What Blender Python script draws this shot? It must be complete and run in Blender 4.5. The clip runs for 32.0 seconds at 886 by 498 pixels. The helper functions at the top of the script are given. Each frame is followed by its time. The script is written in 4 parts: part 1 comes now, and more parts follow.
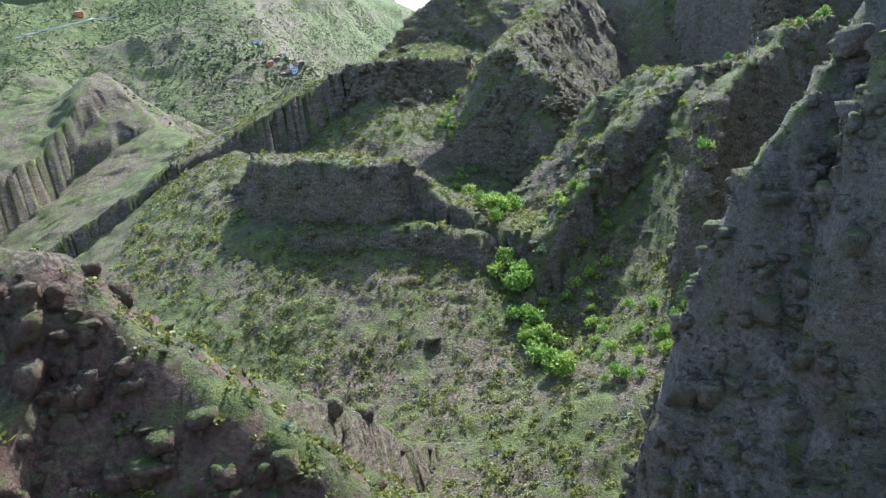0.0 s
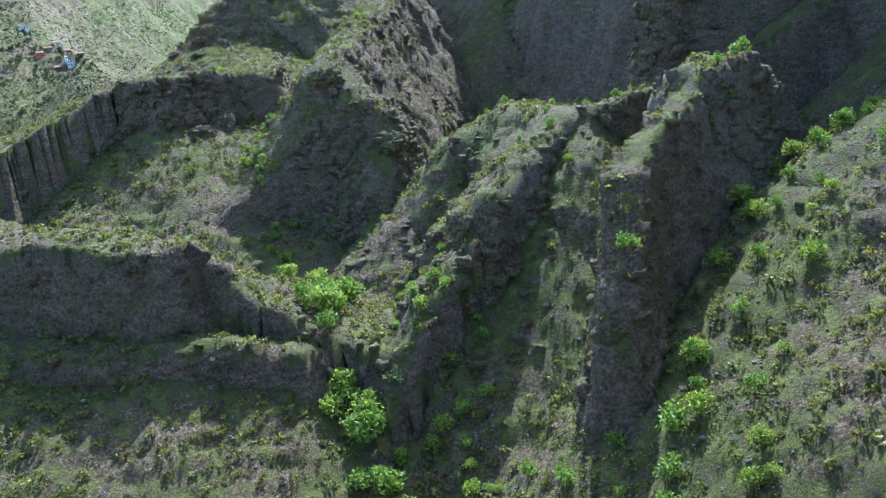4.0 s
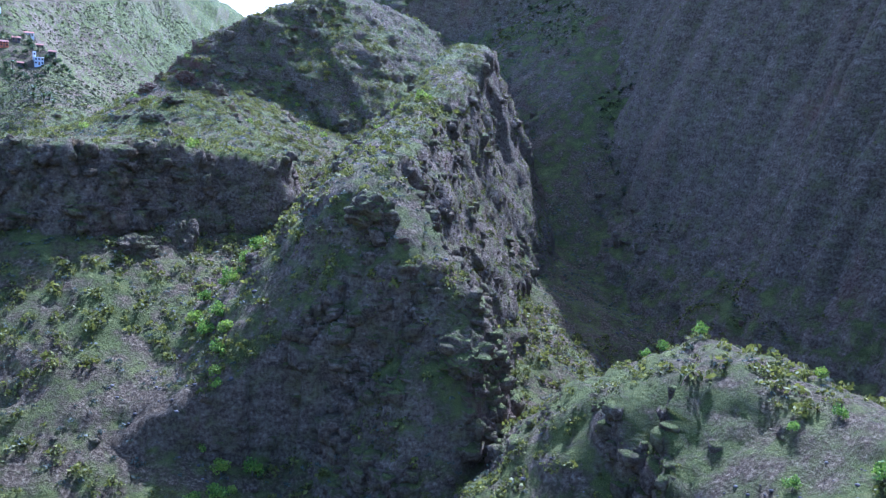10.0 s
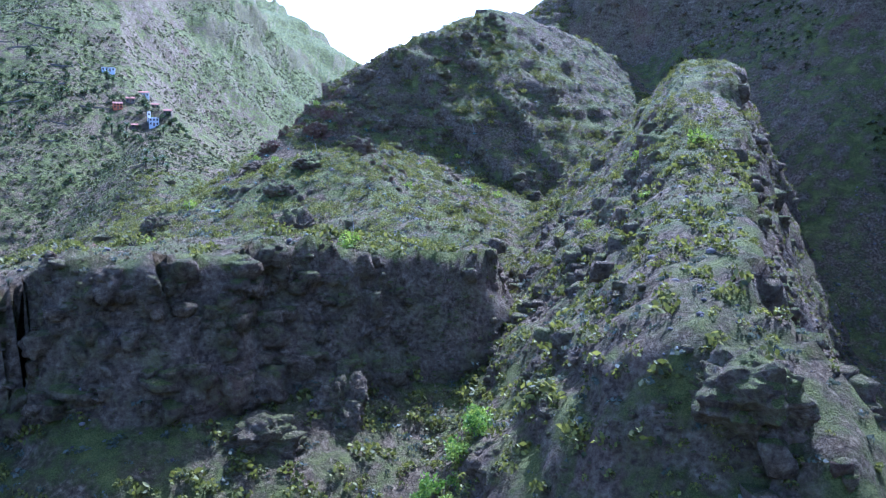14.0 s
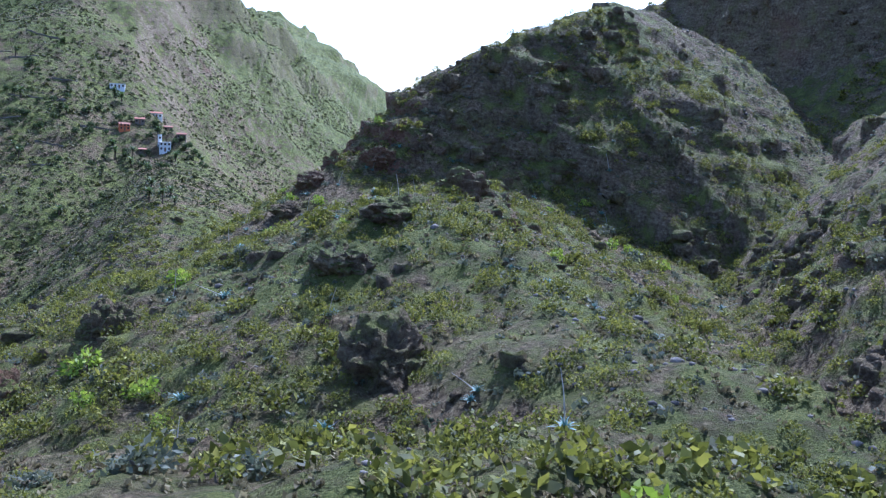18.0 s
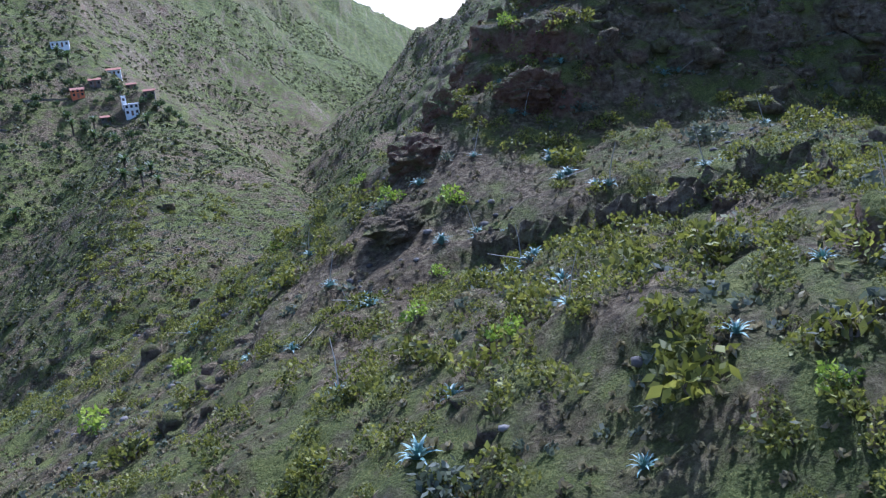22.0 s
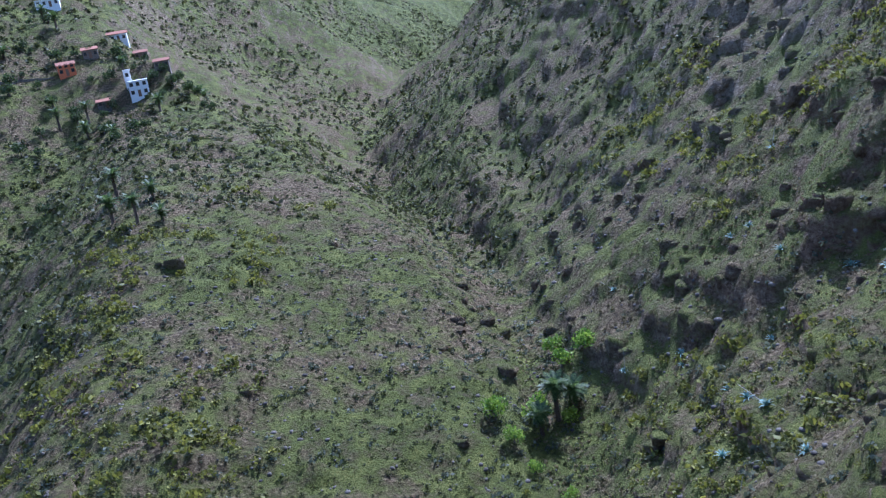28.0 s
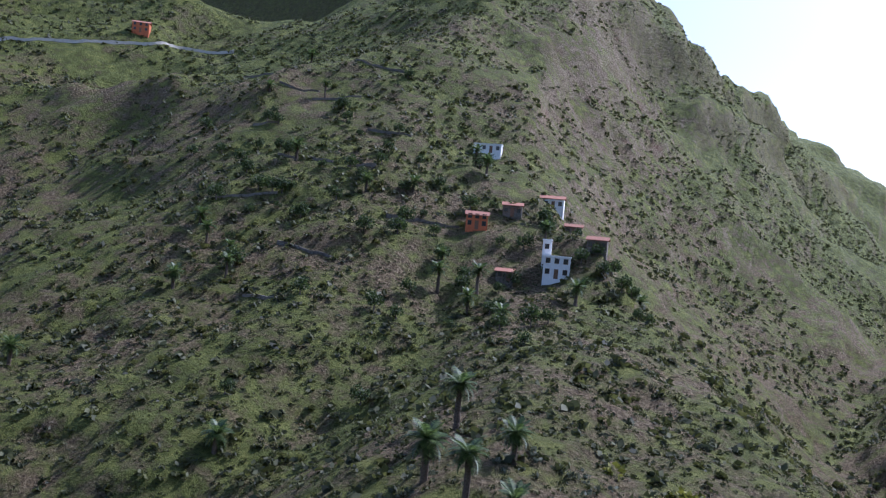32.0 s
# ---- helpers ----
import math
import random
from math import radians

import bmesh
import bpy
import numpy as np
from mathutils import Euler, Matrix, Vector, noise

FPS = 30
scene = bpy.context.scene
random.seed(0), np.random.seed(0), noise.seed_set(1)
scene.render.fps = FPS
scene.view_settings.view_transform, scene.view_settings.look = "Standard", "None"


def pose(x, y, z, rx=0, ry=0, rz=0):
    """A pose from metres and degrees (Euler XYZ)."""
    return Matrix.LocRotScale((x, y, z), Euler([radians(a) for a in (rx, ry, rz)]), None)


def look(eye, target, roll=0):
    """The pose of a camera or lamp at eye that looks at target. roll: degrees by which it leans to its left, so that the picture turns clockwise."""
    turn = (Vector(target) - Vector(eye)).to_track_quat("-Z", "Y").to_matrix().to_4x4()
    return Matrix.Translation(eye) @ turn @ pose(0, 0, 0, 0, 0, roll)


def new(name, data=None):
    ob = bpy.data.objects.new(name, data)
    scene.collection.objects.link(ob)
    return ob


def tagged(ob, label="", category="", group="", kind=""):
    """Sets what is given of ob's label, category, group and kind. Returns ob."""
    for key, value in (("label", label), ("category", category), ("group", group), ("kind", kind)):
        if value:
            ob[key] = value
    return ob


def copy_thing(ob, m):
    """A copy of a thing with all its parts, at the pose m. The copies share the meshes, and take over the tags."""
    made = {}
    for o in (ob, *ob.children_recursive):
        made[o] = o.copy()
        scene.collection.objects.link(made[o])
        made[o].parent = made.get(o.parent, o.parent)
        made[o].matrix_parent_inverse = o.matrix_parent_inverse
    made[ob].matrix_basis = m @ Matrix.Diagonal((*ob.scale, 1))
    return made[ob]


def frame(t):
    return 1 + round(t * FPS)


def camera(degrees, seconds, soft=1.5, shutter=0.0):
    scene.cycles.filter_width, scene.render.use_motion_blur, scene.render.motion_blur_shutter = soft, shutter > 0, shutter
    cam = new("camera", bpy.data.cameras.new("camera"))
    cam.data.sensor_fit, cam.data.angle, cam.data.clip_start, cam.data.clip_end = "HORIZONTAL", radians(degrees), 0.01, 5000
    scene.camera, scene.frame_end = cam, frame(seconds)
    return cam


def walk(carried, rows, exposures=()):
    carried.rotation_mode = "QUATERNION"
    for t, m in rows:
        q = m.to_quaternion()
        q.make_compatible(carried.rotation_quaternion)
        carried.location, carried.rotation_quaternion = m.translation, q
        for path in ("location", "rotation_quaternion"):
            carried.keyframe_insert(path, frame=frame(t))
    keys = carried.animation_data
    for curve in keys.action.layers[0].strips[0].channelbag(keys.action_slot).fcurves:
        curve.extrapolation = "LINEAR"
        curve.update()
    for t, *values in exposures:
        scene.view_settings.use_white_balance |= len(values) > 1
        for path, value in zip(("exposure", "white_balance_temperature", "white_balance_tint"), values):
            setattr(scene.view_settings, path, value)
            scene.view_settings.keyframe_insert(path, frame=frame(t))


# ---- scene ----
cam = camera(55.0, 32.0, soft=1.25)
PATH = [
    (0, (6.57, 5.35, 2.41), (6.54, 24.87, -1.92), -7.27),
    (0.5, (4.93, 13.96, 2.89), (5.96, 33.44, -1.49), -6.95),
    (1, (3.63, 23.04, 3.78), (5.46, 42.39, -0.93), -6.52),
    (1.5, (3.20, 31.58, 4.37), (5.73, 50.81, -0.48), -7.00),
    (2, (3.39, 40.97, 4.75), (6.61, 60.11, -0.11), -6.58),
    (2.5, (3.83, 50.13, 4.24), (7.55, 69.19, -0.53), -5.87),
    (4.5, (13.36, 87.24, 17.30), (17.68, 106.04, 12.02), -5.48),
    (5, (14.43, 97.57, 18.63), (19.15, 116.29, 13.40), -4.17),
    (5.5, (15.67, 107.03, 19.95), (20.98, 125.66, 14.99), -2.99),
    (6, (14.87, 116.60, 20.85), (20.94, 135.10, 16.28), -1.35),
    (6.5, (14.11, 125.17, 21.64), (20.44, 143.60, 17.13), -0.72),
    (7, (14.36, 134.57, 22.94), (20.75, 152.92, 18.20), -0.67),
    (7.5, (14.40, 142.57, 23.74), (20.82, 160.91, 18.97), -0.21),
    (8, (15.43, 152.06, 25.35), (21.93, 170.43, 20.86), 1.53),
    (8.5, (16.09, 161.53, 26.05), (22.75, 179.90, 21.79), 3.14),
    (9, (17.03, 173.03, 25.30), (23.22, 191.59, 21.17), 4.85),
    (9.5, (17.18, 185.31, 23.83), (22.57, 204.16, 19.88), 5.96),
    (10, (16.30, 198.41, 23.03), (21.14, 217.41, 19.09), 5.38),
    (10.5, (15.52, 209.22, 22.13), (20.15, 228.32, 18.41), 5.14),
    (11, (14.94, 219.96, 22.51), (19.38, 239.13, 18.97), 6.23),
    (11.5, (14.60, 229.70, 23.27), (19.13, 248.92, 20.13), 6.32),
    (12, (13.23, 240.10, 22.75), (17.57, 259.41, 19.91), 6.03),
    (12.5, (11.83, 249.52, 22.31), (15.73, 268.93, 19.46), 5.69),
    (13, (10.48, 259.25, 22.12), (13.89, 278.70, 18.97), 3.14),
    (13.5, (9.06, 267.96, 21.87), (11.80, 287.49, 18.58), 1.64),
    (14, (7.55, 276.82, 21.57), (9.75, 296.43, 18.32), 1.57),
    (14.5, (6.57, 284.35, 21.51), (8.20, 304.04, 18.39), 2.10),
    (16.5, (2.95, 319.81, 16.35), (4.89, 339.55, 13.78), -0.91),
    (17, (0.60, 333.12, 16.85), (2.01, 352.89, 14.20), 0.74),
    (17.5, (-1.35, 344.26, 17.37), (0.02, 364.06, 14.88), 2.18),
    (18, (-3.26, 356.12, 17.81), (-1.49, 375.90, 15.40), 3.26),
    (18.5, (-5.39, 366.31, 17.92), (-3.25, 386.05, 15.48), 3.16),
    (19, (-8.23, 376.58, 18.48), (-6.05, 396.28, 15.87), 1.83),
    (19.5, (-10.67, 385.96, 18.76), (-8.52, 405.66, 16.07), -0.09),
    (20, (-13.18, 396.46, 18.96), (-10.98, 416.11, 15.92), -0.54),
    (20.5, (-14.86, 406.38, 18.85), (-12.61, 425.88, 15.04), -3.95),
    (21, (-17.26, 416.19, 18.77), (-15.28, 435.61, 14.41), -5.64),
    (21.5, (-19.17, 424.94, 19.00), (-17.47, 444.36, 14.50), -6.34),
    (22, (-20.74, 433.69, 19.58), (-18.90, 453.08, 15.06), -6.13),
    (22.5, (-22.04, 441.74, 20.14), (-19.78, 461.08, 15.60), -3.54),
    (23, (-23.61, 450.19, 20.61), (-21.09, 469.57, 16.36), -1.34),
    (23.5, (-25.26, 457.37, 20.94), (-22.48, 476.78, 17.01), -0.97),
    (24, (-27.13, 464.49, 21.43), (-23.86, 483.86, 17.69), -0.72),
    (24.5, (-28.97, 471.31, 21.85), (-25.27, 490.63, 18.26), 2.71),
    (25, (-30.81, 480.06, 21.75), (-26.82, 499.29, 17.96), 3.62),
    (25.5, (-32.29, 487.64, 21.56), (-28.44, 506.84, 17.49), 3.14),
    (26, (-33.32, 495.54, 20.43), (-30.08, 514.75, 15.94), 0.63),
    (26.5, (-36.05, 503.90, 20.14), (-33.51, 523.18, 15.48), -0.82),
    (28.5, (-29.49, 549.41, 21.14), (-29.37, 568.57, 15.40), -10.69),
    (29, (-33.27, 564.27, 19.15), (-33.68, 583.62, 14.12), -5.21),
    (29.5, (-36.96, 577.72, 17.16), (-37.83, 597.29, 13.11), 0.01),
    (30, (-40.19, 589.50, 15.33), (-41.94, 609.24, 12.60), 2.68),
    (30.5, (-43.23, 599.23, 14.22), (-46.02, 618.98, 12.65), 3.98),
    (31, (-47.47, 609.22, 13.61), (-51.73, 628.72, 12.42), 4.11),
    (31.5, (-52.31, 618.54, 12.97), (-58.38, 637.58, 12.18), 4.34),
    (32, (-57.22, 626.49, 12.31), (-65.29, 644.79, 12.16), 5.31),
]
TONES = [(0, 1.5, 4850, 13), (2, 1.5, 4850, 13), (4.5, 1.45, 4700, 15), (7, 1.45, 4500, 20), (9, 1.4, 4200, 26), (14.5, 1.4, 4200, 26), (17, 0.9, 4600, 20), (19.5, 0.85, 4600, 20), (21, 0.7, 4650, 20), (26, 0.75, 4650, 21), (29, 0.7, 4550, 20), (30.5, 0.55, 4750, 23), (32, 0.3, 5050, 22)]
walk(cam, [(t, look(eye, target, roll)) for t, eye, target, roll in PATH], TONES)

# ---- light ----
SUN_AZ, SUN_EL = radians(27), radians(47)
world = bpy.data.worlds.new("sky")
scene.world = world
world.use_nodes = True
wn = world.node_tree
sky = wn.nodes.new("ShaderNodeTexSky")
sky.sky_type, sky.sun_disc = "NISHITA", False
sky.sun_elevation, sky.sun_rotation = SUN_EL, SUN_AZ
sky.dust_density, sky.air_density = 2.5, 1.2
back = wn.nodes["Background"]
back.inputs["Strength"].default_value = 0.15
wn.links.new(sky.outputs[0], back.inputs[0])
sun = new("sun", bpy.data.lights.new("sun", "SUN"))
sun.data.energy, sun.data.angle, sun.data.color = 4.4, radians(0.6), (1.0, 0.95, 0.86)
sun_way = Vector((math.sin(SUN_AZ) * math.cos(SUN_EL), math.cos(SUN_AZ) * math.cos(SUN_EL), math.sin(SUN_EL)))
sun.matrix_world = look((0, 0, 400), Vector((0, 0, 400)) - sun_way)


# ---- materials ----
def material(name):
    m = bpy.data.materials.new(name)
    m.use_nodes = True
    return m, m.node_tree.nodes, m.node_tree.links, m.node_tree.nodes["Principled BSDF"]


def ramp(nodes, links, value, stops):
    r = nodes.new("ShaderNodeValToRGB")
    while len(r.color_ramp.elements) < len(stops):
        r.color_ramp.elements.new(0.5)
    for e, (p, c) in zip(r.color_ramp.elements, stops):
        e.position, e.color = p, (*c, 1)
    links.new(value, r.inputs[0])
    return r.outputs[0]


def noise_of(nodes, links, vector, scale, detail=6.0, rough=0.6):
    n = nodes.new("ShaderNodeTexNoise")
    n.inputs["Scale"].default_value, n.inputs["Detail"].default_value, n.inputs["Roughness"].default_value = scale, detail, rough
    links.new(vector, n.inputs["Vector"])
    return n.outputs["Fac"]


def mixed(nodes, links, fac, a, b):
    m = nodes.new("ShaderNodeMix")
    m.data_type = "RGBA"
    links.new(fac, m.inputs[0])
    links.new(a, m.inputs[6])
    links.new(b, m.inputs[7])
    return m.outputs[2]


def sums(nodes, links, op, a, b, clamp=False):
    m = nodes.new("ShaderNodeMath")
    m.operation, m.use_clamp = op, clamp
    for k, v in enumerate((a, b)):
        if isinstance(v, (int, float)):
            m.inputs[k].default_value = v
        else:
            links.new(v, m.inputs[k])
    return m.outputs[0]


def terrain_material():
    m, nodes, links, bsdf = material("volcanic_ground")
    geo = nodes.new("ShaderNodeNewGeometry")
    pos = geo.outputs["Position"]
    sep = nodes.new("ShaderNodeSeparateXYZ")
    links.new(geo.outputs["Normal"], sep.inputs[0])
    up = sep.outputs[2]
    big = noise_of(nodes, links, pos, 0.035, 5)
    mid = noise_of(nodes, links, pos, 0.25, 8, 0.65)
    fine = noise_of(nodes, links, pos, 1.6, 8, 0.7)
    grain = noise_of(nodes, links, pos, 7.0, 6, 0.7)
    flat = nodes.new("ShaderNodeMapping")
    flat.inputs["Scale"].default_value = (0.3, 0.3, 1.0)
    links.new(pos, flat.inputs["Vector"])
    strata = noise_of(nodes, links, flat.outputs[0], 0.8, 6, 0.7)
    rock = ramp(nodes, links, sums(nodes, links, "ADD", sums(nodes, links, "MULTIPLY", strata, 0.35), sums(nodes, links, "MULTIPLY", fine, 0.65)),
                [(0.32, (0.028, 0.021, 0.015)), (0.44, (0.12, 0.085, 0.052)), (0.53, (0.24, 0.178, 0.11)), (0.63, (0.44, 0.355, 0.235))])
    pale = ramp(nodes, links, sums(nodes, links, "ADD", sums(nodes, links, "MULTIPLY", fine, 0.45), sums(nodes, links, "MULTIPLY", grain, 0.55)),
                [(0.34, (0.07, 0.055, 0.04)), (0.46, (0.26, 0.205, 0.138)), (0.56, (0.42, 0.35, 0.255)), (0.66, (0.66, 0.6, 0.49))])
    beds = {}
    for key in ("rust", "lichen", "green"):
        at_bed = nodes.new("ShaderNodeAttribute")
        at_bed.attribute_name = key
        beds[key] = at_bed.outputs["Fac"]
    rock = mixed(nodes, links, beds["lichen"], rock, pale)
    red = ramp(nodes, links, sums(nodes, links, "ADD", sums(nodes, links, "MULTIPLY", fine, 0.5), sums(nodes, links, "MULTIPLY", mid, 0.5)),
               [(0.34, (0.07, 0.034, 0.022)), (0.5, (0.24, 0.12, 0.075)), (0.66, (0.42, 0.26, 0.17))])
    rust = nodes.new("ShaderNodeMapRange")
    rust.inputs[1].default_value, rust.inputs[2].default_value = 0.56, 0.7
    links.new(noise_of(nodes, links, pos, 0.06, 6, 0.65), rust.inputs[0])
    rock = mixed(nodes, links, sums(nodes, links, "ADD", sums(nodes, links, "MULTIPLY", rust.outputs[0], 0.5), sums(nodes, links, "MULTIPLY", beds["rust"], 0.75), True), rock, red)
    soil = ramp(nodes, links, fine, [(0.32, (0.04, 0.028, 0.016)), (0.5, (0.14, 0.100, 0.052)), (0.66, (0.33, 0.255, 0.145))])
    grass = ramp(nodes, links, sums(nodes, links, "ADD", sums(nodes, links, "MULTIPLY", mid, 0.5), sums(nodes, links, "MULTIPLY", grain, 0.5)),
                 [(0.36, (0.025, 0.031, 0.007)), (0.5, (0.096, 0.112, 0.022)), (0.63, (0.235, 0.235, 0.06))])
    growth = nodes.new("ShaderNodeMapRange")
    growth.inputs[1].default_value, growth.inputs[2].default_value, growth.inputs[4].default_value = 0.47, 0.60, 0.5
    links.new(sums(nodes, links, "ADD", sums(nodes, links, "MULTIPLY", mid, 0.6), sums(nodes, links, "MULTIPLY", fine, 0.4)), growth.inputs[0])
    rock = mixed(nodes, links, growth.outputs[0], rock, grass)
    # mountain growth, also mixed into the colour to dim its sunlit rock
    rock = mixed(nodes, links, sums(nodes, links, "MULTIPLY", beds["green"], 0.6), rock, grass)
    cover = nodes.new("ShaderNodeMapRange")
    cover.inputs[1].default_value, cover.inputs[2].default_value = 0.43, 0.55
    links.new(sums(nodes, links, "ADD", sums(nodes, links, "MULTIPLY", big, 0.45), sums(nodes, links, "MULTIPLY", mid, 0.55)), cover.inputs[0])
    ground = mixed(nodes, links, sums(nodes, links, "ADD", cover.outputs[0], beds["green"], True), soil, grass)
    slope = nodes.new("ShaderNodeMapRange")
    slope.inputs[1].default_value, slope.inputs[2].default_value = 0.50, 0.68
    links.new(sums(nodes, links, "ADD", up, sums(nodes, links, "MULTIPLY", sums(nodes, links, "SUBTRACT", mid, 0.5), 0.7)), slope.inputs[0])
    links.new(mixed(nodes, links, slope.outputs[0], rock, ground), bsdf.inputs["Base Color"])
    bsdf.inputs["Roughness"].default_value = 0.92
    bsdf.inputs["Specular IOR Level"].default_value = 0.2
    bump = nodes.new("ShaderNodeBump")
    bump.inputs["Strength"].default_value, bump.inputs["Distance"].default_value = 1.0, 1.3
    links.new(sums(nodes, links, "ADD", sums(nodes, links, "ADD", fine, sums(nodes, links, "MULTIPLY", strata, 0.6)), sums(nodes, links, "MULTIPLY", grain, 0.35)), bump.inputs["Height"])
    links.new(bump.outputs[0], bsdf.inputs["Normal"])
    return m


def leaf_material(name, dark, mid, light, shine=0.35, scale=0.5):
    m, nodes, links, bsdf = material(name)
    geo = nodes.new("ShaderNodeNewGeometry")
    spot = noise_of(nodes, links, geo.outputs["Position"], scale, 3)
    fac = sums(nodes, links, "ADD", sums(nodes, links, "MULTIPLY", spot, 0.65), sums(nodes, links, "MULTIPLY", geo.outputs["Random Per Island"], 0.35))
    col = ramp(nodes, links, fac, [(0.3, dark), (0.5, mid), (0.72, light)])
    links.new(col, bsdf.inputs["Base Color"])
    bsdf.inputs["Roughness"].default_value = 1 - shine
    glow = nodes.new("ShaderNodeBsdfTranslucent")
    links.new(col, glow.inputs["Color"])
    mix = nodes.new("ShaderNodeMixShader")
    mix.inputs[0].default_value = 0.42
    links.new(bsdf.outputs[0], mix.inputs[1])
    links.new(glow.outputs[0], mix.inputs[2])
    links.new(mix.outputs[0], nodes["Material Output"].inputs[0])
    return m


GROUND = terrain_material()
SHRUB = leaf_material("olive_foliage", (0.04, 0.046, 0.007), (0.15, 0.155, 0.021), (0.32, 0.305, 0.05))
LUSH = leaf_material("fresh_green_foliage", (0.05, 0.11, 0.012), (0.19, 0.30, 0.03), (0.38, 0.47, 0.06))
GREY_SHRUB = leaf_material("grey_green_foliage", (0.05, 0.06, 0.032), (0.11, 0.125, 0.075), (0.20, 0.21, 0.14))

# dark green of the far scrub; on the ravine slope it doubles as shade
DARK_SCRUB = leaf_material("dark_scrub_foliage", (0.024, 0.03, 0.009), (0.064, 0.07, 0.02), (0.125, 0.13, 0.038))
DRY = leaf_material("straw", (0.09, 0.075, 0.035), (0.20, 0.165, 0.08), (0.34, 0.29, 0.15), 0.2)


def stone_material():
    m, nodes, links, bsdf = material("lava_stone")
    geo = nodes.new("ShaderNodeNewGeometry")
    fine = noise_of(nodes, links, geo.outputs["Position"], 3.0, 8, 0.7)
    fac = sums(nodes, links, "ADD", sums(nodes, links, "MULTIPLY", fine, 0.6), sums(nodes, links, "MULTIPLY", geo.outputs["Random Per Island"], 0.4))
    links.new(ramp(nodes, links, fac, [(0.25, (0.05, 0.042, 0.036)), (0.5, (0.12, 0.10, 0.082)), (0.78, (0.24, 0.21, 0.175))]), bsdf.inputs["Base Color"])
    bsdf.inputs["Roughness"].default_value = 0.9
    bump = nodes.new("ShaderNodeBump")
    bump.inputs["Strength"].default_value, bump.inputs["Distance"].default_value = 0.8, 0.12
    links.new(fine, bump.inputs["Height"])
    links.new(bump.outputs[0], bsdf.inputs["Normal"])
    return m


STONE = stone_material()

# ---- landforms ----
def hashed(ix, iy, iz, seed):
    h = (ix * 374761393 + iy * 668265263 + iz * 2147483647 + seed * 144269504) & 0xFFFFFFFF
    h = ((h ^ (h >> 13)) * 1274126177) & 0xFFFFFFFF
    return ((h ^ (h >> 16)) & 0xFFFF) / 32767.5 - 1.0


def value_noise(x, y, z, seed):
    ix, iy, iz = np.floor(x).astype(np.int64), np.floor(y).astype(np.int64), np.floor(z).astype(np.int64)
    u, v, w = x - ix, y - iy, z - iz
    u, v, w = u * u * (3 - 2 * u), v * v * (3 - 2 * v), w * w * (3 - 2 * w)
    out = 0
    for a in (0, 1):
        for b in (0, 1):
            for c in (0, 1):
                k = (u if a else 1 - u) * (v if b else 1 - v) * (w if c else 1 - w)
                out = out + k * hashed(ix + a, iy + b, iz + c, seed)
    return out


def fbm(x, y, z, size, octaves, seed, ridged=False, gain=0.5):
    out, amp, total = 0, 1.0, 0
    for o in range(octaves):
        n = value_noise(x / size, y / size, z / size, seed + o)
        out = out + amp * ((1 - 2 * np.abs(n)) if ridged else n)
        total, amp, size = total + amp, amp * gain, size / 2.1
    return out / total


def crest_field(x, y, line):
    """Distance to a crest line, its height there, and the side (+ on its left hand)."""
    best = np.full(x.shape, 1e9)
    high, side = np.zeros(x.shape), np.zeros(x.shape)
    for (ax, ay, az), (bx, by, bz) in zip(line, line[1:]):
        dx, dy = bx - ax, by - ay
        s = np.clip(((x - ax) * dx + (y - ay) * dy) / (dx * dx + dy * dy), 0, 1)
        ex, ey = x - ax - s * dx, y - ay - s * dy
        d = np.hypot(ex, ey)
        near = d < best
        best = np.where(near, d, best)
        high = np.where(near, az + s * (bz - az), high)
        side = np.where(near, dx * ey - dy * ex, side)
    return best, high, side


def flank(d, top, drop, width, slope):
    """Fall below the crest: a rounded top, a cliff of that drop, then an even slope."""
    over = np.maximum(d - top, 0)
    return 0.12 * np.minimum(d, top) + drop * np.clip(over / width, 0, 1) + slope * np.maximum(over - width, 0)


